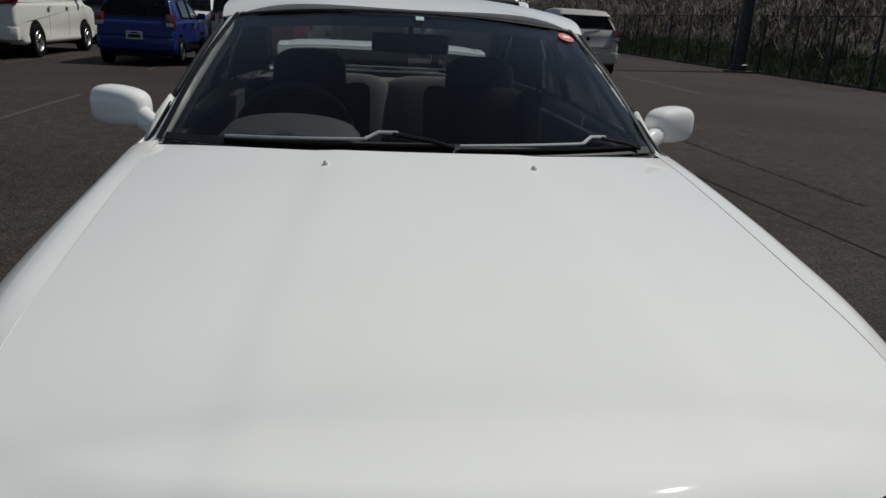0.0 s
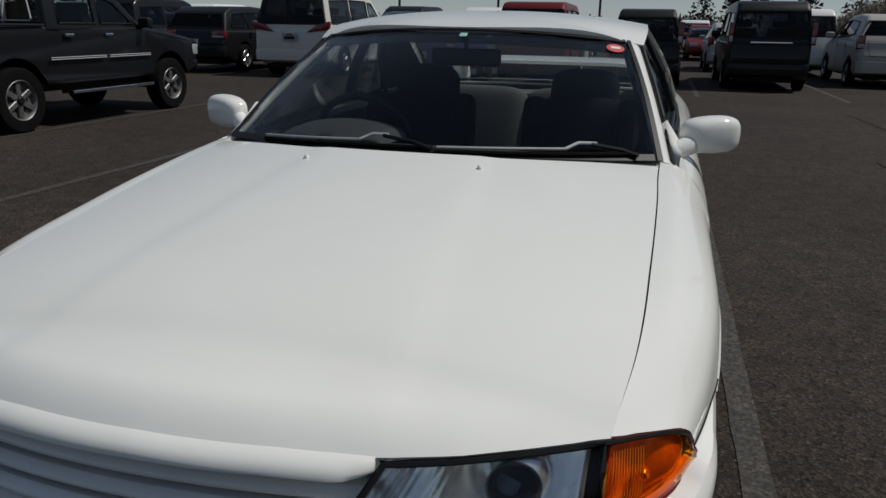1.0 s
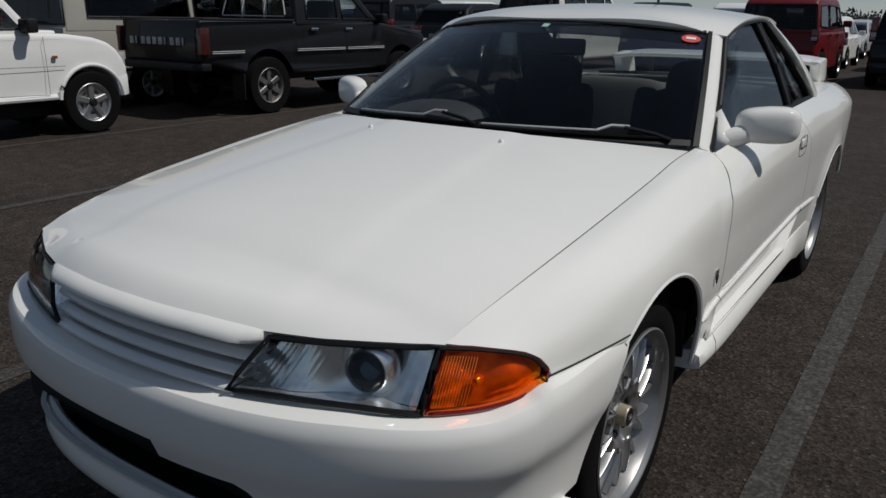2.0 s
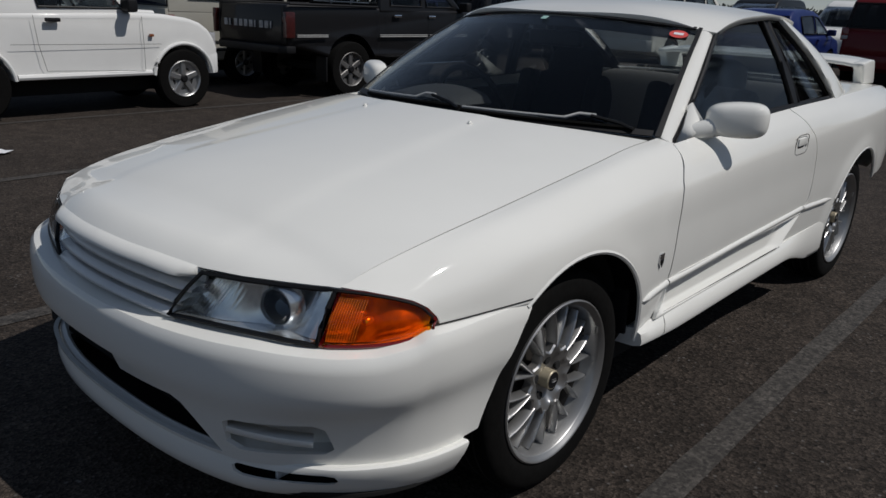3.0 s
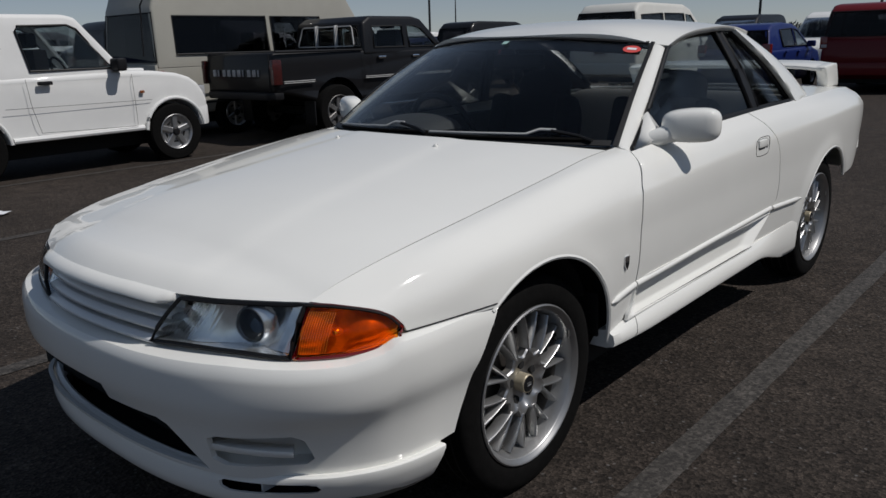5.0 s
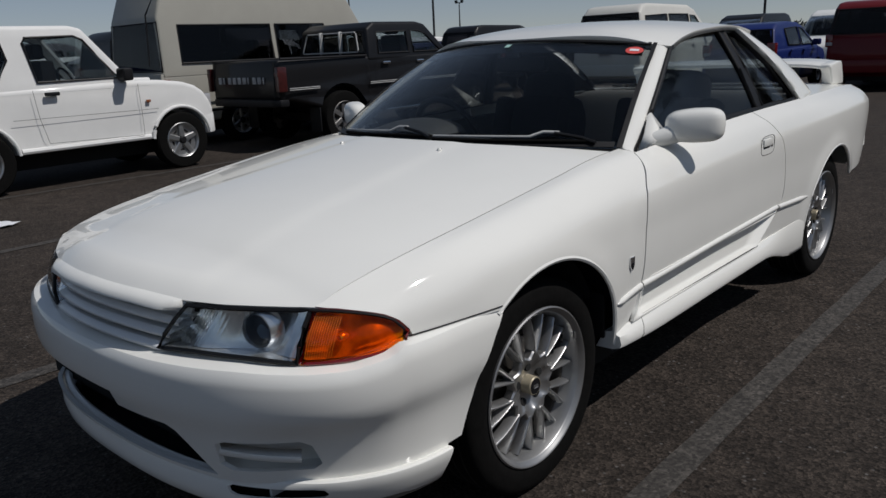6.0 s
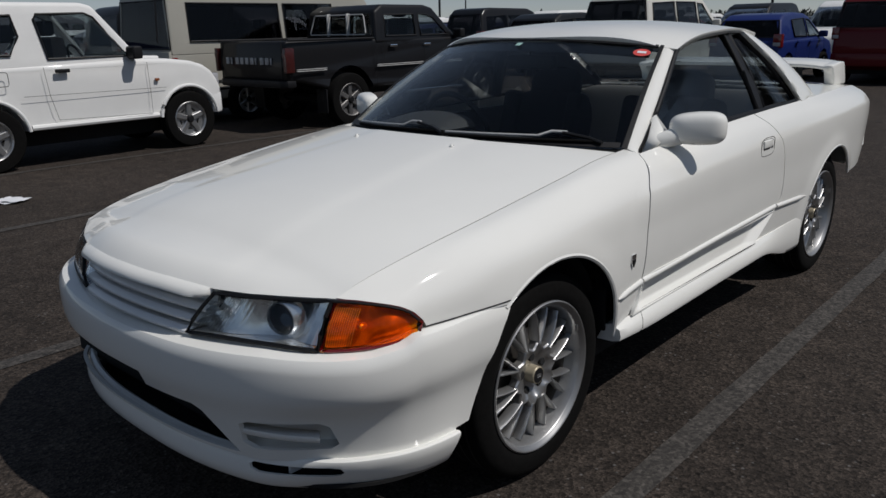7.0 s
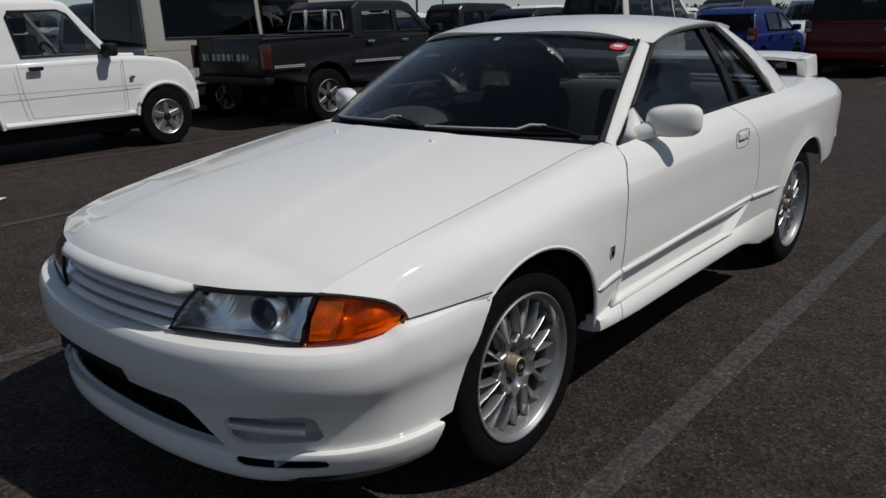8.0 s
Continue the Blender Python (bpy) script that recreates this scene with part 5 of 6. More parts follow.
def vehicle(name, label, category, S, colour):
    """A car with its front to +y, its middle over the origin."""
    car = thing(name, label, category)
    hw = S["W"] / 2
    ends = [p[0] for p in S["lower"]]
    y_min, y_max = min(ends), max(ends)
    mid, half = (y_min + y_max) / 2, (y_max - y_min) / 2

    def taper(y, k=0.10):
        return 1 - k * abs((y - mid) / half) ** 5
    bm = prism(S["lower"], -hw, hw, "x", S.get("round", 0.05), 3)
    for v in bm.verts:
        v.co.x *= taper(v.co.y) * (1 - 0.05 * max(0, v.co.z - 0.75) - 0.06 * max(0, 0.6 - v.co.z))
    cuts = []
    for y in (S["yf"], S["yr"]):
        ar = S["r"] + S.get("arch", 0.055)
        for side in (1, -1):
            cuts.append(lathe(((ar, hw - 0.30), (ar, hw + 0.15)), 28, "x", (0, y, S["r"] + 0.02)) if side > 0 else
                        lathe(((ar, -hw - 0.15), (ar, -hw + 0.30)), 28, "x", (0, y, S["r"] + 0.02)))
    if "bed" in S:
        y0, y1, zb = S["bed"]
        cuts.append(box(-hw + 0.15, hw - 0.15, y0, y1, zb, 2.0))
    part("body", carve(bm, cuts), PAINT, car, "", 40)
    part("underside", box(-hw + 0.32, hw - 0.32, y_min + S.get("tuck", 0.25), y_max - 0.25, S["r"] * (0.6 if "tuck" not in S else 1.1), S["lower"][0][1] + 0.25), SEAM, car)

    zb, tum = S["zb"], S.get("tumble", 0.28)

    def wide(z, y=mid):
        return (hw - 0.035 - tum * max(0.0, z - zb)) * taper(y, 0.05)
    bm = prism(S["cabin"], -hw, hw, "x")
    for v in bm.verts:
        v.co.x = math.copysign(wide(v.co.z, v.co.y), v.co.x)
    bmesh.ops.bevel(bm, geom=bm.edges[:], offset=S.get("cabin_round", 0.05), segments=3, affect="EDGES", profile=0.6, clamp_overlap=True)
    bm.normal_update()
    thicken(bm, 0.035)
    cuts = [prism(w, -2, 2) for w in S["windows"]]
    (fy0, fz0), (fy1, fz1) = S["screen"]
    (ry0, rz0), (ry1, rz1) = S["rear"]
    m_y = (fy1 + ry1) / 2
    cuts.append(prism([(-wide(fz0) + 0.07, fz0), (wide(fz0) - 0.07, fz0), (wide(fz1) - 0.09, fz1), (-wide(fz1) + 0.09, fz1)], m_y, 4, "y"))
    cuts.append(prism([(-wide(rz0) + 0.09, rz0), (wide(rz0) - 0.09, rz0), (wide(rz1) - 0.11, rz1), (-wide(rz1) + 0.11, rz1)], -4, m_y, "y"))
    part("cabin", carve(bm, cuts), PAINT, car, "", 35)
    for i, w in enumerate(S["windows"]):
        for side in (1, -1):
            bm = bmesh.new()
            ring = [bm.verts.new((side * (wide(z, y) - 0.014), y, z)) for y, z in w]
            bm.faces.new(ring)
            bm.normal_update()
            thicken(bm, 0.004)
            bmesh.ops.recalc_face_normals(bm, faces=bm.faces[:])
            pane = part("side_window", bm, SIDE_GLASS if i < S.get("clear", 1) else DARK_GLASS, car)
            "far" in S or part("window_seal", tube([(side * (wide(z, y) - 0.004), y, z) for y, z in w], 0.013, 6, True), TRIM, pane)
    for nm, (a, b), mat, d in (("windscreen", S["screen"], SIDE_GLASS, 1), ("rear_window", S["rear"], S.get("rear_glass", DARK_GLASS), -1)):
        def pane_f(u, v, a=a, b=b, d=d):
            y, z = a[0] + (b[0] - a[0]) * v, a[1] + (b[1] - a[1]) * v
            return (u * (wide(z) - 0.055), y - d * 0.012, z)
        pane = part(nm, sheet(pane_f, np.linspace(-1, 1, 5), np.linspace(-0.03, 1.03, 4), 0.004), mat, car)
        "far" in S or part("window_seal", tube([pane_f(-1, 0), pane_f(1, 0), pane_f(1, 1), pane_f(-1, 1)], 0.014, 6, True), TRIM, pane)
    # seats and dashboard
    for y in S.get("seats", (0.1, -0.75)):
        for x in (-hw * 0.45, hw * 0.45):
            st = part("seat", box(x - 0.22, x + 0.22, y - 0.08, y + 0.08, zb - 0.15, zb + 0.30, 0.05), FABRIC, car)
            "far" in S or part("headrest", box(x - 0.12, x + 0.12, y - 0.09, y + 0.03, zb + 0.31, zb + 0.47, 0.04), FABRIC, st)
    part("dashboard", box(-hw + 0.15, hw - 0.15, fy0 - 0.45, fy0 - 0.12, zb - 0.1, zb + 0.05, 0.03), DASH, car)
    sw = [(-hw * 0.45 + 0.17 * math.cos(a) if True else 0, fy0 - 0.55 - 0.05 * math.sin(a), zb + 0.05 + 0.16 * math.sin(a)) for a in np.linspace(0, 2 * math.pi, 20, endpoint=False)]
    "far" in S or part("steering_wheel", tube([(-p[0], p[1], p[2]) for p in sw], 0.014, 6, True), TRIM, car)
    # bumpers
    zl = S["lower"][0][1]
    bh = S.get("bumper", (zl - 0.04, zl + 0.20))
    bmat = S.get("bumper_mat", PAINT)
    for y, d, nm in ((y_max, 1, "front_bumper"), (y_min, -1, "rear_bumper")):
        bw = hw * 0.93
        part(nm, prism([(-bw, y - d * 0.16), (-bw * 0.985, y - d * 0.02), (-bw * 0.85, y + d * 0.045), (bw * 0.85, y + d * 0.045), (bw * 0.985, y - d * 0.02), (bw, y - d * 0.16)], bh[0], bh[1], "z", 0.025), bmat, car)
    # lamps, plate, handles, mirrors
    tx0, tx1, tz0, tz1 = S["tail"]
    for side in (1, -1):
        lampy = y_min + S.get("tail_in", 0.0)
        tl = part("tail_lamp", prism([(side * x, z) for x, z in S["tail_poly"]], lampy - 0.035, lampy + 0.12, "y", 0.012) if "tail_poly" in S else box(*sorted((side * tx0, side * tx1)), lampy - 0.025, lampy + 0.12, tz0, tz1, 0.015), S.get("tail_mat", RED_LENS), car)
        h = tz1 - tz0
        "far" in S or "tuck" in S or "tail_poly" in S or part("reversing_lens", box(*sorted((side * (tx0 + 0.005), side * (tx1 - 0.02))), lampy - 0.03, lampy, tz0 + h * 0.1, tz0 + h * 0.38, 0.006), CLEAR_LENS, tl)
        hx0, hx1, hz0, hz1 = S["head"]
        part("headlamp", box(*sorted((side * hx0, side * hx1)), y_max - 0.16, y_max + 0.012, hz0, hz1, 0.02), CLEAR_LENS, car)
        my, mz = S["mirror"]
        mx = wide(mz, my)
        mm = part("door_mirror", box(*sorted((side * (mx + 0.02), side * (mx + 0.20))), my - 0.06, my + 0.06, mz - 0.065, mz + 0.075, 0.035, 3), S.get("mirror_mat", PAINT), car)
        "far" in S or part("mirror_arm", box(*sorted((side * (mx - 0.02), side * (mx + 0.05))), my - 0.02, my + 0.05, mz - 0.07, mz - 0.02, 0.01), TRIM, mm)
        for hy, hz in S["handles"]:
            k = hw * taper(hy) * (1 - 0.05 * max(0, hz - 0.75))
            part("door_handle", box(*sorted((side * (k - 0.02), side * (k + 0.018))), hy - 0.075, hy + 0.075, hz - 0.02, hz + 0.02, 0.012), S.get("handle_mat", TRIM), car)
        for y0, z0, y1, z1 in (() if "far" in S else S.get("seams", ())):
            pts = [(side * (hw * taper(y0 + (y1 - y0) * t) * (1 - 0.05 * max(0, z0 + (z1 - z0) * t - 0.75) - 0.06 * max(0, 0.6 - z0 - (z1 - z0) * t)) + 0.0005), y0 + (y1 - y0) * t, z0 + (z1 - z0) * t) for t in np.linspace(0, 1, 6)]
            part("panel_gap", tube(pts, 0.0022, 5), SEAM, car)
        for y, cap in ((S["yf"], 0), (S["yr"], 0)):
            plain_wheel(side * (hw - S["tyre"] / 2 - 0.015), y, S["r"], S["tyre"], side, car, S.get("rim_mat", ALLOY), S.get("spokes", 6), far_model="far" in S)
            ar = S["r"] + S.get("arch", 0.055)
            if S.get("flare"):
                pts = [(side * (hw * taper(y) - 0.005), y + (ar + 0.012) * math.cos(a), S["r"] + 0.02 + (ar + 0.012) * math.sin(a)) for a in np.linspace(0.03 * math.pi, 0.97 * math.pi, 24)]
                part("wheel_arch", tube(pts, S["flare"], 8), S.get("flare_mat", PAINT), car)
    if not S.get("bare"):
        pz = S.get("plate", tz0 - 0.02)
        plate = part("number_plate", box(-0.165, 0.165, y_min - 0.058 - S.get("plate_out", 0), y_min - 0.045 - S.get("plate_out", 0), pz - 0.083, pz + 0.083, 0.004), PLATE, car)
        "far" in S or part("plate_bar", box(-0.12, 0.12, y_min - 0.061 - S.get("plate_out", 0), y_min - 0.057 - S.get("plate_out", 0), pz - 0.045, pz + 0.02), TRIM, plate)
        "far" in S or part("plate_bar", box(-0.07, 0.07, y_min - 0.061 - S.get("plate_out", 0), y_min - 0.057 - S.get("plate_out", 0), pz + 0.04, pz + 0.065), TRIM, plate)
    paint_it(car, colour)
    return car


def paint_it(car, colour):
    for o in car.children_recursive:
        o.color = (*colour, 1)


def place(car, x, y, turn=0):
    car.matrix_basis = pose(x, y, 0, 0, 0, turn)
    return car


JEEP = dict(W=1.48, yf=1.125, yr=-1.125, r=0.335, tyre=0.19, arch=0.035, zb=1.03, tumble=0.16, round=0.055, flare=0.020, spokes=5,
            lower=[(-1.62, 0.42), (-1.64, 0.7), (-1.62, 1.04), (0.62, 1.07), (0.9, 1.06), (1.22, 1.02), (1.38, 0.97), (1.50, 0.89), (1.57, 0.79), (1.62, 0.68), (1.61, 0.43), (1.4, 0.39), (-1.4, 0.39)],
            cabin=[(-1.60, 1.00), (-1.53, 1.58), (-1.35, 1.68), (0.02, 1.68), (0.14, 1.65), (0.64, 1.02)],
            windows=[[(-0.44, 1.11), (-0.50, 1.51), (-0.47, 1.56), (0.03, 1.57), (0.12, 1.53), (0.44, 1.11)], [(-1.42, 1.16), (-1.46, 1.30), (-1.38, 1.53), (-0.72, 1.55), (-0.69, 1.34), (-0.80, 1.16)]],
            clear=2, screen=((0.57, 1.10), (0.19, 1.58)), rear=((-1.60, 1.10), (-1.545, 1.56)), seats=(-0.25, -0.95), tail=(0.55, 0.68, 0.50, 0.66), head=(0.42, 0.62, 0.70, 0.86),
            mirror=(0.46, 1.14), mirror_mat=TRIM, handles=((-0.33, 0.985),),
            seams=((-0.44, 0.48, -0.50, 0.75), (-0.50, 0.75, -0.52, 1.03), (0.63, 0.46, 0.63, 1.03), (-0.44, 0.48, 0.63, 0.45), (-0.76, 0.745, 0.84, 0.735)), plate=0.62)
PICKUP = dict(bare=1, tail_mat=OLD_LENS, rim_mat=DARK_ALLOY, tuck=1.3, W=1.70, yf=1.52, yr=-1.45, r=0.375, tyre=0.245, arch=0.085, zb=1.20, tumble=0.20, round=0.05, spokes=6, handle_mat=STEEL,
              lower=[(-2.52, 0.68), (-2.55, 0.9), (-2.52, 1.215), (0.9, 1.20), (1.7, 1.10), (2.15, 1.03), (2.28, 0.92), (2.32, 0.6), (2.0, 0.52), (-1.8, 0.52), (-2.3, 0.66)],
              cabin=[(-0.92, 1.14), (-0.86, 1.60), (-0.70, 1.69), (0.24, 1.69), (0.42, 1.65), (0.98, 1.14)], bed=(-2.46, -0.96, 0.80),
              windows=[[(0.06, 1.24), (0.06, 1.55), (0.24, 1.55), (0.38, 1.51), (0.70, 1.24)], [(-0.70, 1.24), (-0.68, 1.54), (-0.04, 1.55), (-0.04, 1.24)]],
              clear=2, screen=((0.91, 1.22), (0.48, 1.60)), rear=((-0.92, 1.25), (-0.87, 1.56)), rear_glass=SIDE_GLASS, seats=(0.05, -0.55), tail=(0.76, 0.83, 0.80, 1.12),
              head=(0.45, 0.78, 0.78, 0.94), mirror=(0.85, 1.25), mirror_mat=TRIM, handles=((0.16, 1.10), (-0.58, 1.10)), bumper=(0.60, 0.70), bumper_mat=TRIM,
              seams=((0.10, 0.60, 0.10, 1.12), (1.0, 0.60, 1.0, 1.12), (-0.78, 0.75, -0.78, 1.18), (-0.95, 0.55, -0.95, 1.20)), plate=0.58)
VAN = dict(W=1.70, yf=1.15, yr=-1.25, r=0.32, tyre=0.20, zb=1.06, tumble=0.13, round=0.05, spokes=6,
           lower=[(-2.45, 0.42), (-2.50, 0.7), (-2.48, 1.07), (1.9, 1.07), (2.2, 0.95), (2.28, 0.7), (2.25, 0.42), (2.0, 0.36), (-2.2, 0.36)],
           cabin=[(-2.47, 1.02), (-2.42, 1.85), (-2.28, 2.26), (-2.1, 2.32), (1.0, 2.31), (1.25, 2.16), (1.95, 1.02)],
           windows=[[(0.75, 1.20), (0.75, 1.72), (1.15, 1.72), (1.55, 1.20)], [(-2.14, 1.22), (-2.12, 1.76), (-0.50, 1.76), (-0.50, 1.22)], [(-0.40, 1.22), (-0.40, 1.76), (0.62, 1.76), (0.62, 1.22)]],
           clear=1, screen=((1.86, 1.14), (1.36, 1.90)), rear=((-2.475, 1.12), (-2.425, 1.80)), seats=(0.5, -0.6), tail=(0.68, 0.80, 0.72, 1.00), head=(0.45, 0.75, 0.66, 0.82),
           mirror=(1.6, 1.25), mirror_mat=TRIM, handles=((0.66, 1.0), (-0.5, 1.0)), seams=((0.64, 0.45, 0.64, 1.06), (1.75, 0.45, 1.75, 1.06), (-0.52, 0.45, -0.52, 1.06)), plate=0.62)
MINIVAN = dict(W=1.80, yf=1.45, yr=-1.45, r=0.325, tyre=0.21, zb=1.04, tumble=0.22, round=0.08, spokes=7, cabin_round=0.09,
               lower=[(-2.32, 0.40), (-2.38, 0.65), (-2.36, 1.05), (1.35, 1.08), (2.0, 0.98), (2.30, 0.80), (2.38, 0.55), (2.30, 0.34), (2.0, 0.26), (-2.05, 0.26)],
               cabin=[(-2.35, 1.00), (-2.20, 1.72), (-2.02, 1.88), (-1.7, 1.92), (0.3, 1.90), (0.62, 1.80), (1.62, 1.00)],
               windows=[[(0.30, 1.15), (0.28, 1.66), (0.56, 1.64), (1.12, 1.15)], [(-0.85, 1.15), (-0.83, 1.68), (0.18, 1.68), (0.20, 1.15)], [(-2.05, 1.17), (-1.98, 1.64), (-0.95, 1.68), (-0.95, 1.15)]],
               clear=1, screen=((1.48, 1.12), (0.76, 1.70)), rear=((-2.335, 1.14), (-2.215, 1.70)), seats=(0.1, -0.9), tail=(0.60, 0.87, 1.00, 1.20), tail_in=0.03, head=(0.48, 0.84, 0.72, 0.88),
               mirror=(1.0, 1.20), handles=((0.25, 0.98), (-0.75, 0.98)), handle_mat=PAINT, seams=((0.22, 0.40, 0.22, 1.05), (1.2, 0.40, 1.2, 1.05), (-0.90, 0.40, -0.90, 1.05)), plate=0.86)
HATCH = dict(W=1.69, yf=1.22, yr=-1.22, r=0.295, tyre=0.18, zb=0.92, tumble=0.34, round=0.09, spokes=7, cabin_round=0.08,
             lower=[(-1.80, 0.38), (-1.86, 0.62), (-1.78, 0.93), (1.0, 0.96), (1.55, 0.86), (1.82, 0.70), (1.90, 0.5), (1.82, 0.30), (1.6, 0.22), (-1.6, 0.22)],
             cabin=[(-1.78, 0.88), (-1.50, 1.36), (-1.25, 1.47), (-0.5, 1.51), (0.05, 1.49), (0.28, 1.43), (1.18, 0.90)],
             windows=[[(0.0, 0.99), (0.0, 1.37), (0.25, 1.34), (0.82, 0.99)], [(-0.92, 1.00), (-0.88, 1.35), (-0.10, 1.38), (-0.10, 0.99)]],
             clear=1, screen=((1.08, 0.97), (0.42, 1.36)), rear=((-1.735, 0.99), (-1.515, 1.34)), seats=(-0.1, -0.85), tail=(0.62, 0.80, 0.78, 1.06), tail_in=0.08, head=(0.42, 0.74, 0.60, 0.76),
             mirror=(0.70, 1.02), handles=((0.02, 0.86), (-0.82, 0.87)), handle_mat=PAINT, seams=((-0.05, 0.35, -0.05, 0.93), (0.95, 0.35, 0.95, 0.93), (-0.98, 0.55, -0.90, 0.92)), plate=0.62)
WAGON = dict(W=1.72, yf=1.32, yr=-1.32, r=0.31, tyre=0.19, zb=0.92, tumble=0.36, round=0.09, spokes=6, cabin_round=0.07,
             lower=[(-2.22, 0.40), (-2.28, 0.65), (-2.18, 0.95), (0.9, 0.94), (1.75, 0.84), (2.12, 0.70), (2.22, 0.5), (2.12, 0.30), (1.8, 0.22), (-1.9, 0.22)],
             cabin=[(-2.18, 0.90), (-1.92, 1.32), (-1.62, 1.44), (-0.6, 1.47), (-0.1, 1.45), (0.12, 1.39), (1.08, 0.88)],
             windows=[[(-0.15, 0.99), (-0.15, 1.33), (0.08, 1.31), (0.68, 0.99)], [(-1.10, 0.99), (-1.05, 1.33), (-0.25, 1.34), (-0.25, 0.99)], [(-1.85, 1.01), (-1.72, 1.28), (-1.18, 1.32), (-1.20, 1.00)]],
             clear=1, screen=((0.98, 0.95), (0.28, 1.34)), rear=((-2.13, 0.99), (-1.93, 1.28)), seats=(-0.25, -1.05), tail=(0.48, 0.80, 0.76, 0.92), tail_in=0.07, head=(0.40, 0.74, 0.60, 0.74),
             mirror=(0.55, 1.02), handles=((-0.10, 0.86), (-1.02, 0.87)), handle_mat=PAINT, seams=((-0.20, 0.35, -0.20, 0.93), (0.85, 0.35, 0.85, 0.93), (-1.16, 0.5, -1.12, 0.93)), plate=0.66)

BLACK_P, WHITE_P, SILVER_P, BEIGE_P = (0.0045, 0.0045, 0.0055), (0.72, 0.72, 0.70), (0.36, 0.37, 0.38), (0.33, 0.32, 0.28)
BLUE_P, RED_P, PEARL_P, GREY_P = (0.006, 0.017, 0.11), (0.12, 0.005, 0.007), (0.62, 0.61, 0.56), (0.10, 0.10, 0.11)

# -- the small white off-roader
jeep = vehicle("offroad_car", "small boxy white off-road car with black mirrors, parked on asphalt", "car", JEEP, WHITE_P)
for side in (1, -1):
    part("side_marker", box(*sorted((side * 0.71, side * 0.7385)), 0.71, 0.76, 0.815, 0.845, 0.006), ORANGE_DEEP, jeep)
    part("rocker_step", tube([(side * 0.70, -0.72, 0.42), (side * 0.70, 0.72, 0.42)], 0.03, 8), PAINT, jeep)
part("bonnet_scoop", box(-0.26, 0.26, 0.68, 1.06, 1.02, 1.085, 0.03, 3), PAINT, jeep)
part("fuel_flap", tube([(0.7415, -0.95 + 0.07 * math.copysign(abs(math.cos(a)) ** 0.35, math.cos(a)), 0.93 + 0.07 * math.copysign(abs(math.sin(a)) ** 0.35, math.sin(a)))
     for a in np.linspace(0, 2 * math.pi, 32, endpoint=False)], 0.0035, 5, True), SEAM, jeep)
for y in (1.125, -1.125):
    part("axle", tube([(-0.6, y, 0.33), (0.6, y, 0.33)], 0.05, 8), INNER, jeep)
part("exhaust_box", box(-0.3, 0.2, -0.7, -0.3, 0.26, 0.42, 0.03), INNER, jeep)
paint_it(jeep, WHITE_P)
place(jeep, -7.22, 1.90, 2)

# -- the pickup
pickup = vehicle("pickup_truck", "black double-cab pickup truck with an empty open bed", "truck", PICKUP, BLACK_P)
MARK = material("faded_letter_paint", (0.30, 0.31, 0.32), 0.6, grain=0.3, scale=20)
for i in range(10):
    part("tailgate_mark", box(-0.57 + 0.115 * i, -0.57 + 0.115 * i + (0.028 if i in (1, 6, 9) else 0.076), -2.563, -2.548, 0.905, 0.995, 0.004), MARK, pickup)
part("tailgate_seam", tube([(-0.70, -2.556, 0.66), (-0.70, -2.54, 1.20)], 0.006, 5), SEAM, pickup)
part("tailgate_seam", tube([(0.70, -2.556, 0.66), (0.70, -2.54, 1.20)], 0.006, 5), SEAM, pickup)
part("window_surround", tube([(x, y, z) for x, y, z in ((-0.61, -0.945, 1.265), (0.61, -0.945, 1.265), (0.63, -0.942, 1.29), (0.56, -0.905, 1.53), (0.53, -0.902, 1.55), (-0.53, -0.902, 1.55), (-0.56, -0.905, 1.53), (-0.63, -0.942, 1.29))], 0.010, 6, True), WIPER, pickup)
for x in (-0.22, 0.22):
    part("window_divider", box(x - 0.010, x + 0.010, -0.945, -0.88, 1.24, 1.57, 0.003), WIPER, pickup)
for side in (1, -1):
    for y0, y1 in ((-2.42, -1.90), (-0.94, 0.06), (0.12, 1.0)):
        for z0 in (0.812, 0.834):
            part("side_strip", box(*sorted((side * 0.838, side * 0.855)), y0, y1, z0, z0 + 0.009, 0.003), WIPER, pickup)
    part("side_step", box(*sorted((side * 0.74, side * 0.93)), -0.72, 0.92, 0.40, 0.44, 0.012), STEEL, pickup)
    part("mud_flap", box(*sorted((side * 0.62, side * 0.84)), -1.93, -1.91, 0.22, 0.55, 0.004), TRIM, pickup)
    part("bed_rail", tube([(side * 0.80, -2.5, 1.222), (side * 0.80, -0.95, 1.215)], 0.016, 8), TRIM, pickup)
    part("orange_lens", box(*sorted((side * 0.75, side * 0.825)), -2.58, -2.56, 1.00, 1.06, 0.006), OLD_LENS, pickup)
for y in (1.52, -1.45):
    part("axle", tube([(-0.7, y, 0.36), (0.7, y, 0.36)], 0.06, 8), INNER, pickup)
paint_it(pickup, BLACK_P)
place(pickup, -7.24, 6.95, 1)

# -- the high-roof van
van = vehicle("van", "beige high-roof van with dark windows, parked on asphalt", "van", VAN, BEIGE_P)
for side in (1, -1):
    part("side_stripe", box(*sorted((side * 0.840, side * 0.853)), -2.1, 2.0, 0.50, 0.53, 0.003), TRIM, van)
part("rear_black_panel", box(-0.80, 0.80, -2.525, -2.48, 0.75, 1.08, 0.01), PAINT, van)
part("rear_ladder", tube([(0.55, -2.54, 1.2), (0.55, -2.50, 1.9), (0.55, -2.25, 2.33)], 0.012, 6), TRIM, van)
paint_it(van, BEIGE_P)
place(van, -9.22, 6.35, 1)

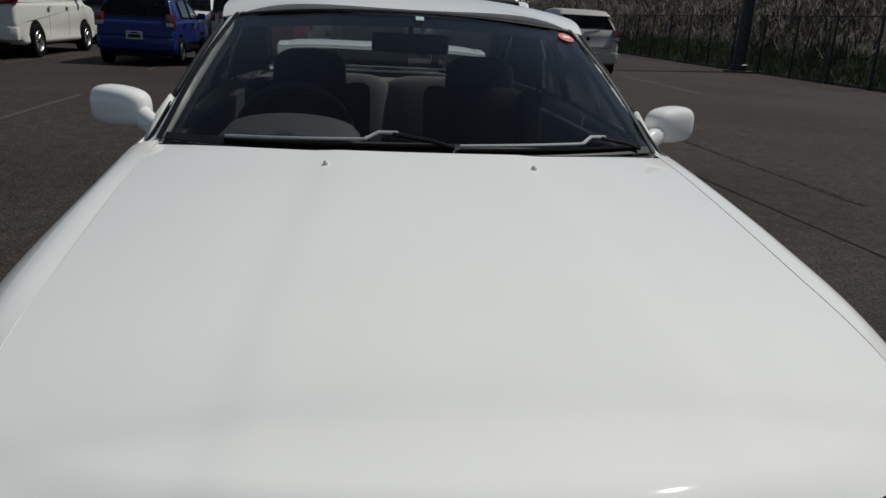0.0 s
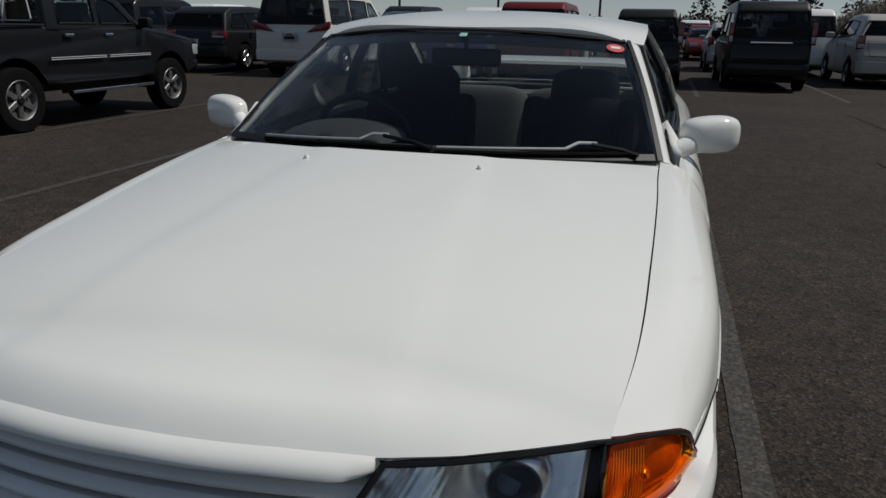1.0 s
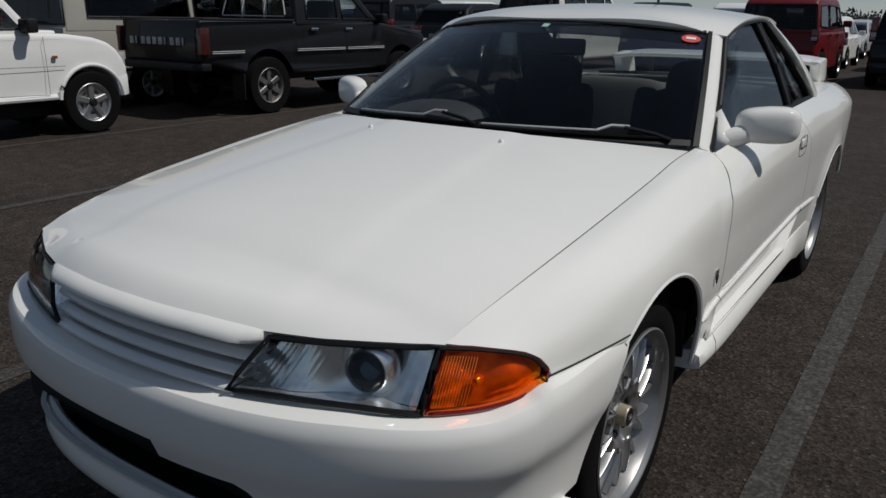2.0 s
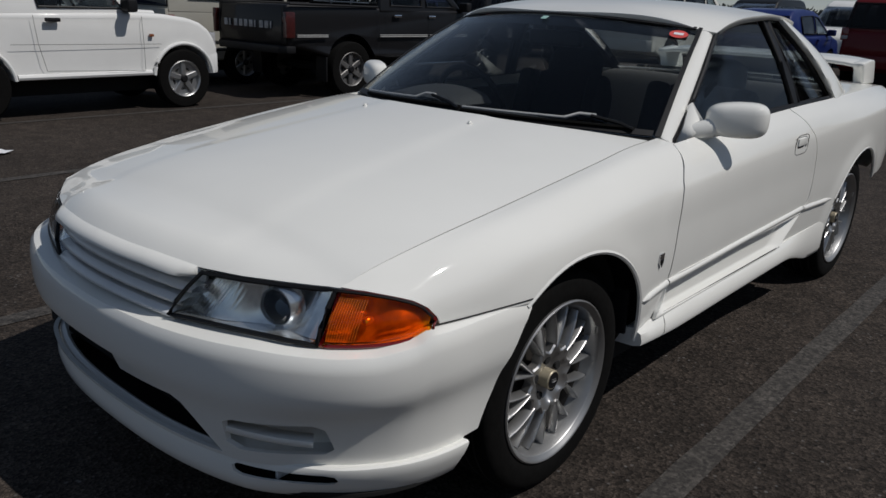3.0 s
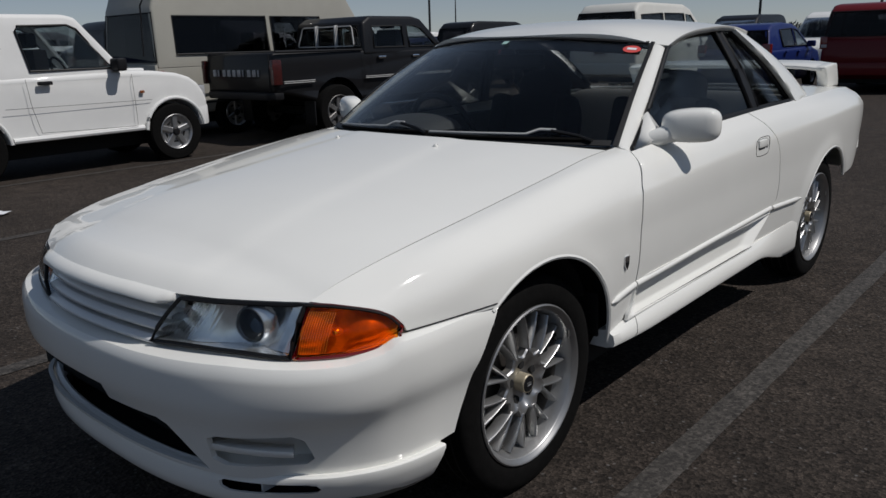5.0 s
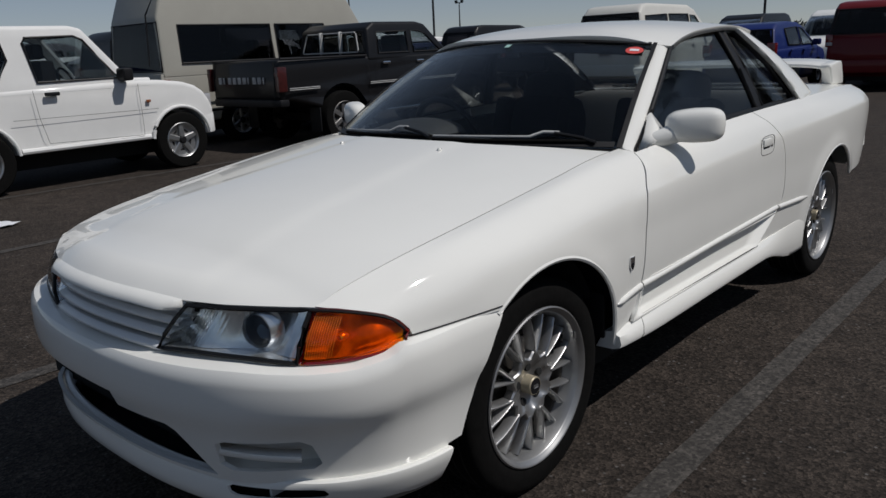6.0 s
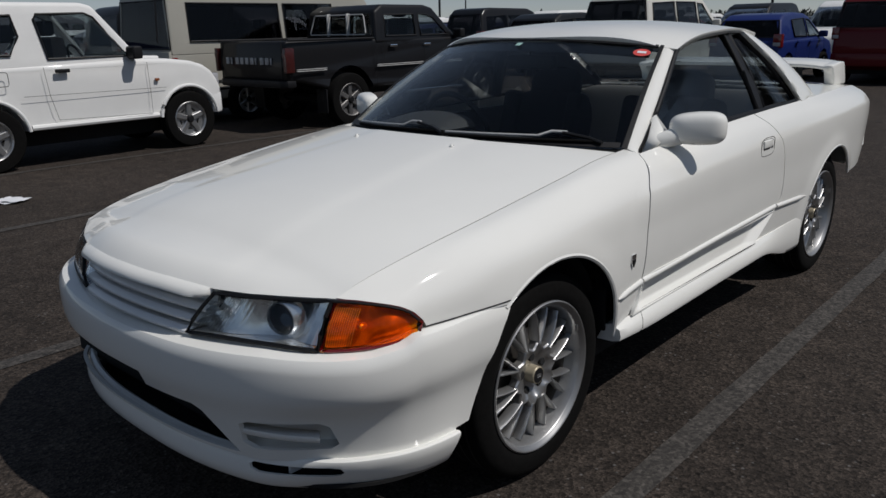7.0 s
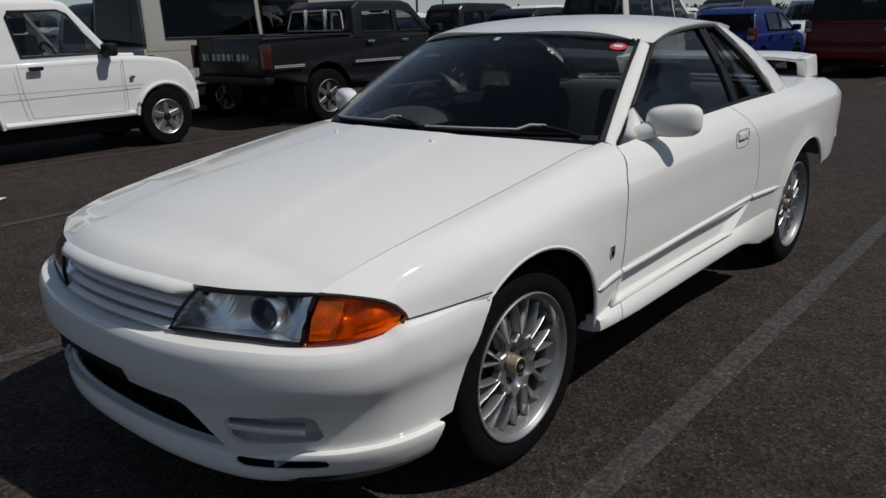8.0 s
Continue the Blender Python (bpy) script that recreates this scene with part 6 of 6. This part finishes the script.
# -- the row behind the coupe, tails towards it
place(vehicle("minivan", "pearl white minivan with a dark rear window, parked in a bay", "minivan", dict(MINIVAN, tail_poly=((0.36, 0.96), (0.84, 1.02), (0.87, 1.20), (0.60, 1.13))), PEARL_P), -7.95, 18.0).scale = (1.16, 1.08, 1.10)
place(vehicle("hatchback", "blue five-door hatchback parked in a bay", "car", HATCH, BLUE_P), -4.65, 17.2)
sq = dict(MINIVAN, W=1.695, tumble=0.16, tail=(0.66, 0.80, 0.86, 1.10), cabin=[(-2.0, 1.00), (-1.93, 1.58), (-1.75, 1.70), (-1.4, 1.73), (0.5, 1.71), (0.75, 1.62), (1.45, 1.00)],
          lower=[(-2.0, 0.40), (-2.05, 0.65), (-2.02, 1.05), (1.3, 1.06), (1.75, 0.96), (1.95, 0.80), (2.02, 0.55), (1.95, 0.34), (1.7, 0.26), (-1.8, 0.26)], yf=1.25, yr=-1.2,
          rear=((-2.0, 1.10), (-1.94, 1.56)), screen=((1.36, 1.12), (0.86, 1.54)), plate=0.72,
          windows=[[(0.30, 1.13), (0.28, 1.55), (0.62, 1.53), (1.05, 1.13)], [(-0.75, 1.13), (-0.73, 1.56), (0.18, 1.56), (0.20, 1.13)], [(-1.75, 1.15), (-1.72, 1.54), (-0.85, 1.56), (-0.85, 1.13)]])
place(vehicle("compact_van", "dark red compact tall car with chrome rear trim", "car", dict(sq, bare=1), RED_P), -2.25, 18.3).scale = (1.05, 1.05, 1.07)
place(vehicle("minivan", "black minivan with tall red tail lamps", "minivan", dict(MINIVAN, bare=1, W=1.70, tail=(0.70, 0.82, 1.05, 1.60), tail_in=0.08), BLACK_P), 0.30, 18.9).scale = (1.0, 1.0, 0.90)
bigvan = vehicle("minivan", "large black minivan with a chrome tailgate strip", "minivan", dict(MINIVAN, bare=1, tumble=0.14, tail=(0.78, 0.88, 1.00, 1.45)), BLACK_P)
part("chrome_strip", box(-0.42, 0.42, -2.43, -2.36, 1.02, 1.06, 0.008), STEEL, bigvan)
place(bigvan, 2.92, 18.7)
SMALL_HATCH = dict(HATCH, W=1.72, zb=0.98, tumble=0.46, round=0.14, cabin_round=0.13, plate=0.56,
             lower=[(-1.74, 0.36), (-1.86, 0.44), (-1.88, 0.66), (-1.80, 0.80), (-1.76, 0.99), (1.0, 0.99), (1.55, 0.88), (1.82, 0.70), (1.90, 0.5), (1.82, 0.30), (1.6, 0.22), (-1.55, 0.24)],
             cabin=[(-1.76, 0.93), (-1.68, 1.06), (-1.47, 1.40), (-1.28, 1.495), (-0.5, 1.53), (0.05, 1.50), (0.30, 1.43), (1.20, 0.92)],
             windows=[[(0.0, 1.03), (0.0, 1.39), (0.25, 1.36), (0.82, 1.02)], [(-1.10, 1.10), (-0.98, 1.36), (-0.10, 1.40), (-0.10, 1.03)]],
             rear=((-1.665, 1.07), (-1.50, 1.37)), tail=(0.66, 0.82, 0.80, 1.08), tail_in=0.10, mirror=(0.70, 1.06))
beige_car = vehicle("hatchback", "pale silver-beige compact hatchback with red tail lamps", "car", SMALL_HATCH, (0.40, 0.38, 0.34))
part("rear_wiper", tube([(0.0, -1.70, 1.075), (0.10, -1.695, 1.085), (0.36, -1.675, 1.10)], 0.010, 6), TRIM, beige_car)
part("tailgate_badge", lathe(((0.0, -0.012), (0.045, -0.010), (0.05, 0.0), (0.0, 0.0)), 16, "y", (0.02, -1.835, 0.86)), TRIM, beige_car)
for x in (-0.55, 0.55):
    part("tailgate_gap", tube([(x * 1.10, -1.79, 0.98), (x * 1.08, -1.835, 0.80), (x, -1.885, 0.66)], 0.004, 5), SEAM, beige_car)
part("tailgate_gap", tube([(-0.55, -1.885, 0.66), (0.0, -1.888, 0.655), (0.55, -1.885, 0.66)], 0.004, 5), SEAM, beige_car)
place(beige_car, 6.0, 20.6)
beige_car.scale = (1.12, 1.10, 1.13)
sedan = vehicle("wagon", "black estate car with clear-edged tail lamps", "car", WAGON, BLACK_P)
place(sedan, -10.85, 18.2).scale = (1.12, 1.08, 1.14)
silver = vehicle("minivan", "white minivan half hidden behind a black one", "minivan", dict(MINIVAN, W=1.70, bare=1), WHITE_P)
place(silver, 4.75, 25.2)

# -- further rows: copies in other paints
models = {"minivan": (vehicle("minivan_parked", "white minivan in a row of parked cars", "minivan", dict(MINIVAN, far=1), WHITE_P), "minivan"),
          "hatchback": (vehicle("hatchback_parked", "silver small car in a row of parked cars", "car", dict(HATCH, far=1), SILVER_P), "car"),
          "wagon": (vehicle("wagon_parked", "white estate car in a row of parked cars", "car", dict(WAGON, far=1), WHITE_P), "car"),
          "compact": (vehicle("compact_parked", "black compact tall car in a row of parked cars", "car", dict(sq, far=1), BLACK_P), "car")}
for i, k in enumerate(models):
    tagged(place(models[k][0], -26.5 - 2.8 * i, 19.0), group="far rows of parked cars")
PAINTS = (("black", BLACK_P), ("white", WHITE_P), ("silver", SILVER_P), ("dark grey", GREY_P), ("white", WHITE_P), ("black", BLACK_P), ("dark blue", (0.01, 0.015, 0.06)), ("silver", SILVER_P), ("dark red", RED_P))
rnd = random.Random(4)


def far_car(kind, x, y, turn, paint):
    src, cat = models[kind]
    c = copy_thing(src, pose(x, y, 0, 0, 0, turn))
    word, col = paint
    paint_it(c, col)
    c.name = kind + "_parked"
    return tagged(c, f"{word} {'minivan' if kind == 'minivan' else 'estate car' if kind == 'wagon' else 'small car'} in a row of parked cars", cat, "far rows of parked cars")


kinds = ("wagon", "hatchback", "minivan", "compact", "hatchback", "wagon")
for row, y in enumerate((25.5, 34.0, 43.0, 56.0)):
    for i in range((10, 13, 14, 14)[row]):
        x = 2.9 - 2.75 * i - 0.4 * row
        if row == 0 and (x > 4 or x < -24):
            continue
        far_car(rnd.choice(kinds), x + rnd.uniform(-0.15, 0.15), y + rnd.uniform(-0.4, 0.4), rnd.choice((0, 0, 180)), rnd.choice(PAINTS))
for x, y, k, p in ((-3.6, 24.8, "compact", ("silver", SILVER_P)), (-14.6, 19.8, "minivan", ("black", BLACK_P)), (-17.5, 19.6, "wagon", ("dark blue", (0.01, 0.015, 0.06))),
                   (-13.9, 2.3, "wagon", ("dark blue", (0.01, 0.015, 0.06))), (-14.2, 7.8, "minivan", ("black", BLACK_P)), (-17.2, 2.6, "hatchback", ("white", WHITE_P)),
                   (-17.0, 8.3, "wagon", ("silver", SILVER_P)), (-20.0, 2.5, "minivan", ("white", WHITE_P)), (-20.2, 8.0, "wagon", ("white", WHITE_P)), (5.6, 35.0, "minivan", ("white", WHITE_P)),
                   (-20.4, 19.5, "minivan", ("white", WHITE_P)), (-23.4, 19.5, "hatchback", ("dark grey", GREY_P)), (-23.0, 8.0, "minivan", ("dark grey", GREY_P))):
    far_car(k, x, y, 0, p)

# ================= litter, fence, bank, distance =================
bm = bmesh.new()
for k, (px, py, tz) in enumerate(((0.0, 0.0, 0.0), (0.05, 0.03, 0.012))):
    sheet_bm = sheet(lambda u, v: (px + 0.12 * u, py + 0.085 * v, 0.006 + tz + 0.010 * math.sin(3 * u + 2 * v) ** 2), np.linspace(-1, 1, 7), np.linspace(-1, 1, 5), 0.002)
    bm = join(bm, sheet_bm)
leaf = part("paper_sheet", moved(bm, pose(-4.95, 0.36, 0, 0, 0, 25)), PAPER)
tagged(leaf, "crumpled white printed paper lying on the asphalt", "paper")

FENCE_M = material("fence_steel", (0.03, 0.032, 0.034), 0.6, metal=0.3, grain=0.2, scale=12)
fence = thing("fence", "dark steel mesh fence on posts along the car park", "fence")
posts = [(13.9, y) for y in np.arange(4.0, 62.0, 2.0)]
for x, y in posts:
    part("post", box(x - 0.03, x + 0.03, y - 0.03, y + 0.03, 0, 1.98, 0.008), FENCE_M, fence)
for z in (0.06, 1.94):
    part("rail", tube([(13.9, 3.9, z), (13.9, 61, z)], 0.02, 6), FENCE_M, fence)
bm = bmesh.new()
for i in range(560):
    y = 4.0 + i * 0.1
    a = [bm.verts.new((13.9 + dx, y + dy, z)) for z in (0.06, 1.94) for dx, dy in ((-0.0016, -0.0016), (0.0016, -0.0016), (0, 0.002))]
    for p, q in ((0, 1), (1, 2), (2, 0)):
        bm.faces.new([a[p], a[q], a[q + 3], a[p + 3]])
tagged(part("mesh_wire", bm, FENCE_M, fence), kind="stuff")

pole = thing("light_pole", "thick dark steel pole beside the fence", "pole")
part("shaft", lathe(((0.30, 0.0), (0.30, 0.25), (0.23, 0.3), (0.21, 3.0), (0.16, 9.0)), 20, "z", (13.4, 24.4, 0)), FENCE_M, pole)
part("base_plate", box(13.0, 13.8, 24.0, 24.8, 0.0, 0.06, 0.01), FENCE_M, pole)

EARTH = material("bank_earth", (0.10, 0.085, 0.06), 0.95, grain=0.35, scale=6, stain=0.35, stain_scale=0.6, bump=0.8)


def bank(u, v):
    x = 14.1 + 26 * u
    y = -20 + 110 * v
    z = 0.02 + 7.5 * (1 - math.exp(-u * 2.6)) + 0.35 * noise.noise((x * 0.5, y * 0.5, 0)) * min(1, u * 8)
    return (x, y, z)


slope = part("bank", sheet(bank, np.linspace(0, 1, 40), np.linspace(0, 1, 120)), EARTH)
tagged(slope, "overgrown earth bank behind the fence", "bank", kind="structure")


def scatter(name, label, count, mat, place_f, size, spread, kind_h, seed):
    """Many small blades or leaves as one mass."""
    r = random.Random(seed)
    verts, faces = [], []
    for _ in range(count):
        c = Vector(place_f(r))
        for _ in range(kind_h[0]):
            a = r.uniform(0, 2 * math.pi)
            lean = r.uniform(0.0, kind_h[2])
            d = Vector((math.cos(a), math.sin(a), 0))
            s = Vector((-d.y, d.x, 0)) * size * r.uniform(0.5, 1.2)
            off = Vector((r.gauss(0, spread), r.gauss(0, spread), abs(r.gauss(0, spread)) * kind_h[3]))
            tip = off + (Vector((0, 0, 1)) + d * lean).normalized() * kind_h[1] * r.uniform(0.5, 1.3)
            n = len(verts)
            verts += [c + off - s, c + off + s, c + tip + s * 0.25, c + tip - s * 0.25]
            faces.append((n, n + 1, n + 2, n + 3))
    me = bpy.data.meshes.new(name)
    me.from_pydata([tuple(v) for v in verts], [], faces)
    me.materials.append(mat)
    return tagged(new(name, me), label, "plants", kind="stuff")


def bank_z(x, y):
    u = (x - 14.1) / 26
    return 0.02 + 7.5 * (1 - math.exp(-u * 2.6)) + 0.35 * noise.noise((x * 0.5, y * 0.5, 0)) * min(1, u * 8)


def on_bank(x0, x1):
    def f(r):
        x, y = r.uniform(x0, x1), r.uniform(6, 80)
        return (x, y, bank_z(x, y) - 0.02)
    return f


GRASS = material("fresh_grass", (0.05, 0.085, 0.018), 0.9, grain=0.5, scale=3)
DRY = material("dry_brush", (0.17, 0.135, 0.10), 0.95, grain=0.5, scale=2)
PALE = material("pale_twigs", (0.27, 0.225, 0.20), 0.95, grain=0.4, scale=2)
BUSH = material("dark_brush", (0.045, 0.04, 0.022), 0.95, grain=0.5, scale=3)
scatter("grass", "fresh green grass along the foot of the fence", 5200, GRASS, on_bank(14.0, 15.3), 0.012, 0.10, (8, 0.32, 0.7, 0.0), 1)
scatter("dry_brush", "dry brown brush on the bank", 2600, DRY, on_bank(14.9, 26), 0.02, 0.30, (14, 0.55, 1.4, 1.2), 2)
scatter("pale_brush", "pale dry twigs and blossom on the bank", 2000, PALE, on_bank(15.5, 28), 0.016, 0.38, (14, 0.45, 1.8, 2.0), 3)
scatter("dark_brush", "dark low bushes on the bank", 900, BUSH, on_bank(14.8, 24), 0.035, 0.30, (22, 0.35, 1.2, 1.3), 5)

# distance: tree line, poles
far_leaf = material("far_trees", (0.035, 0.04, 0.035), 1.0, grain=0.4, scale=0.4)


def far_place(r):
    a = r.uniform(radians(-80), radians(25))
    d = r.uniform(150, 190)
    h = 1.4 + 1.6 * max(0, noise.noise((a * 9, 0.3, 0.0)) + 0.35) + r.uniform(-1, 1)
    return (d * math.sin(a), d * math.cos(a), r.uniform(0, max(0.5, h)))


scatter("far_trees", "distant line of trees beyond the car park", 9000, far_leaf, far_place, 0.30, 0.5, (4, 0.7, 1.6, 0.6), 7)


def far_tree(x, y, h):
    t = thing("tree", "distant dark evergreen tree", "tree", "far trees")
    part("trunk", tube([(x, y, 0), (x + 0.2, y, h * 0.5), (x, y, h * 0.95)], lambda k: 0.22 * (1 - k) + 0.03, 6), EARTH, t)
    r = random.Random(int(x * 7))
    verts, faces = [], []
    for _ in range(420):
        k = r.random() ** 0.8
        rad = h * 0.24 * (1 - k) ** 0.7 * r.uniform(0.2, 1.1)
        a = r.uniform(0, 6.283)
        c = Vector((x + rad * math.cos(a), y + rad * math.sin(a), h * (0.2 + 0.8 * k)))
        s, u = Vector((r.uniform(-1, 1), r.uniform(-1, 1), r.uniform(-0.5, 0.5))) * 0.38, Vector((r.uniform(-1, 1), r.uniform(-1, 1), r.uniform(0, 1))) * 0.38
        n = len(verts)
        verts += [c - s, c + u * 0.4, c + s, c - u]
        faces.append((n, n + 1, n + 2, n + 3))
    me = bpy.data.meshes.new("crown")
    me.from_pydata([tuple(v) for v in verts], [], faces)
    me.materials.append(far_leaf)
    crown = new("crown", me)
    crown.parent = t


for x, y, h in ((-61.4, 122, 3.1), (-59.8, 124, 3.5), (-58.2, 123, 3.3), (-56.4, 124, 3.7), (-54.6, 125, 3.2), (6, 120, 9), (10, 118, 8), (14, 121, 10), (20, 119, 9), (26, 117, 11)):
    far_tree(x, y, h)


def lamp_post(x, y, h):
    t = thing("floodlight_mast", "distant slim floodlight mast", "mast", "floodlight masts")
    part("shaft", lathe(((0.16, 0), (0.14, h * 0.5), (0.08, h)), 8, "z", (x, y, 0)), FENCE_M, t)
    part("crossarm", box(x - 0.9, x + 0.9, y - 0.06, y + 0.06, h - 0.1, h + 0.05), FENCE_M, t)
    for d in (-0.7, 0.7):
        part("floodlight", box(x + d - 0.25, x + d + 0.25, y - 0.2, y + 0.15, h + 0.05, h + 0.45, 0.05), FENCE_M, t)


for x, y, h in ((-95, 84, 12), (-71, 78, 22), (-92, 108, 9), (-30, 88, 20), (-19, 93, 13.5), (-7, 96, 12)):
    lamp_post(x, y, h)
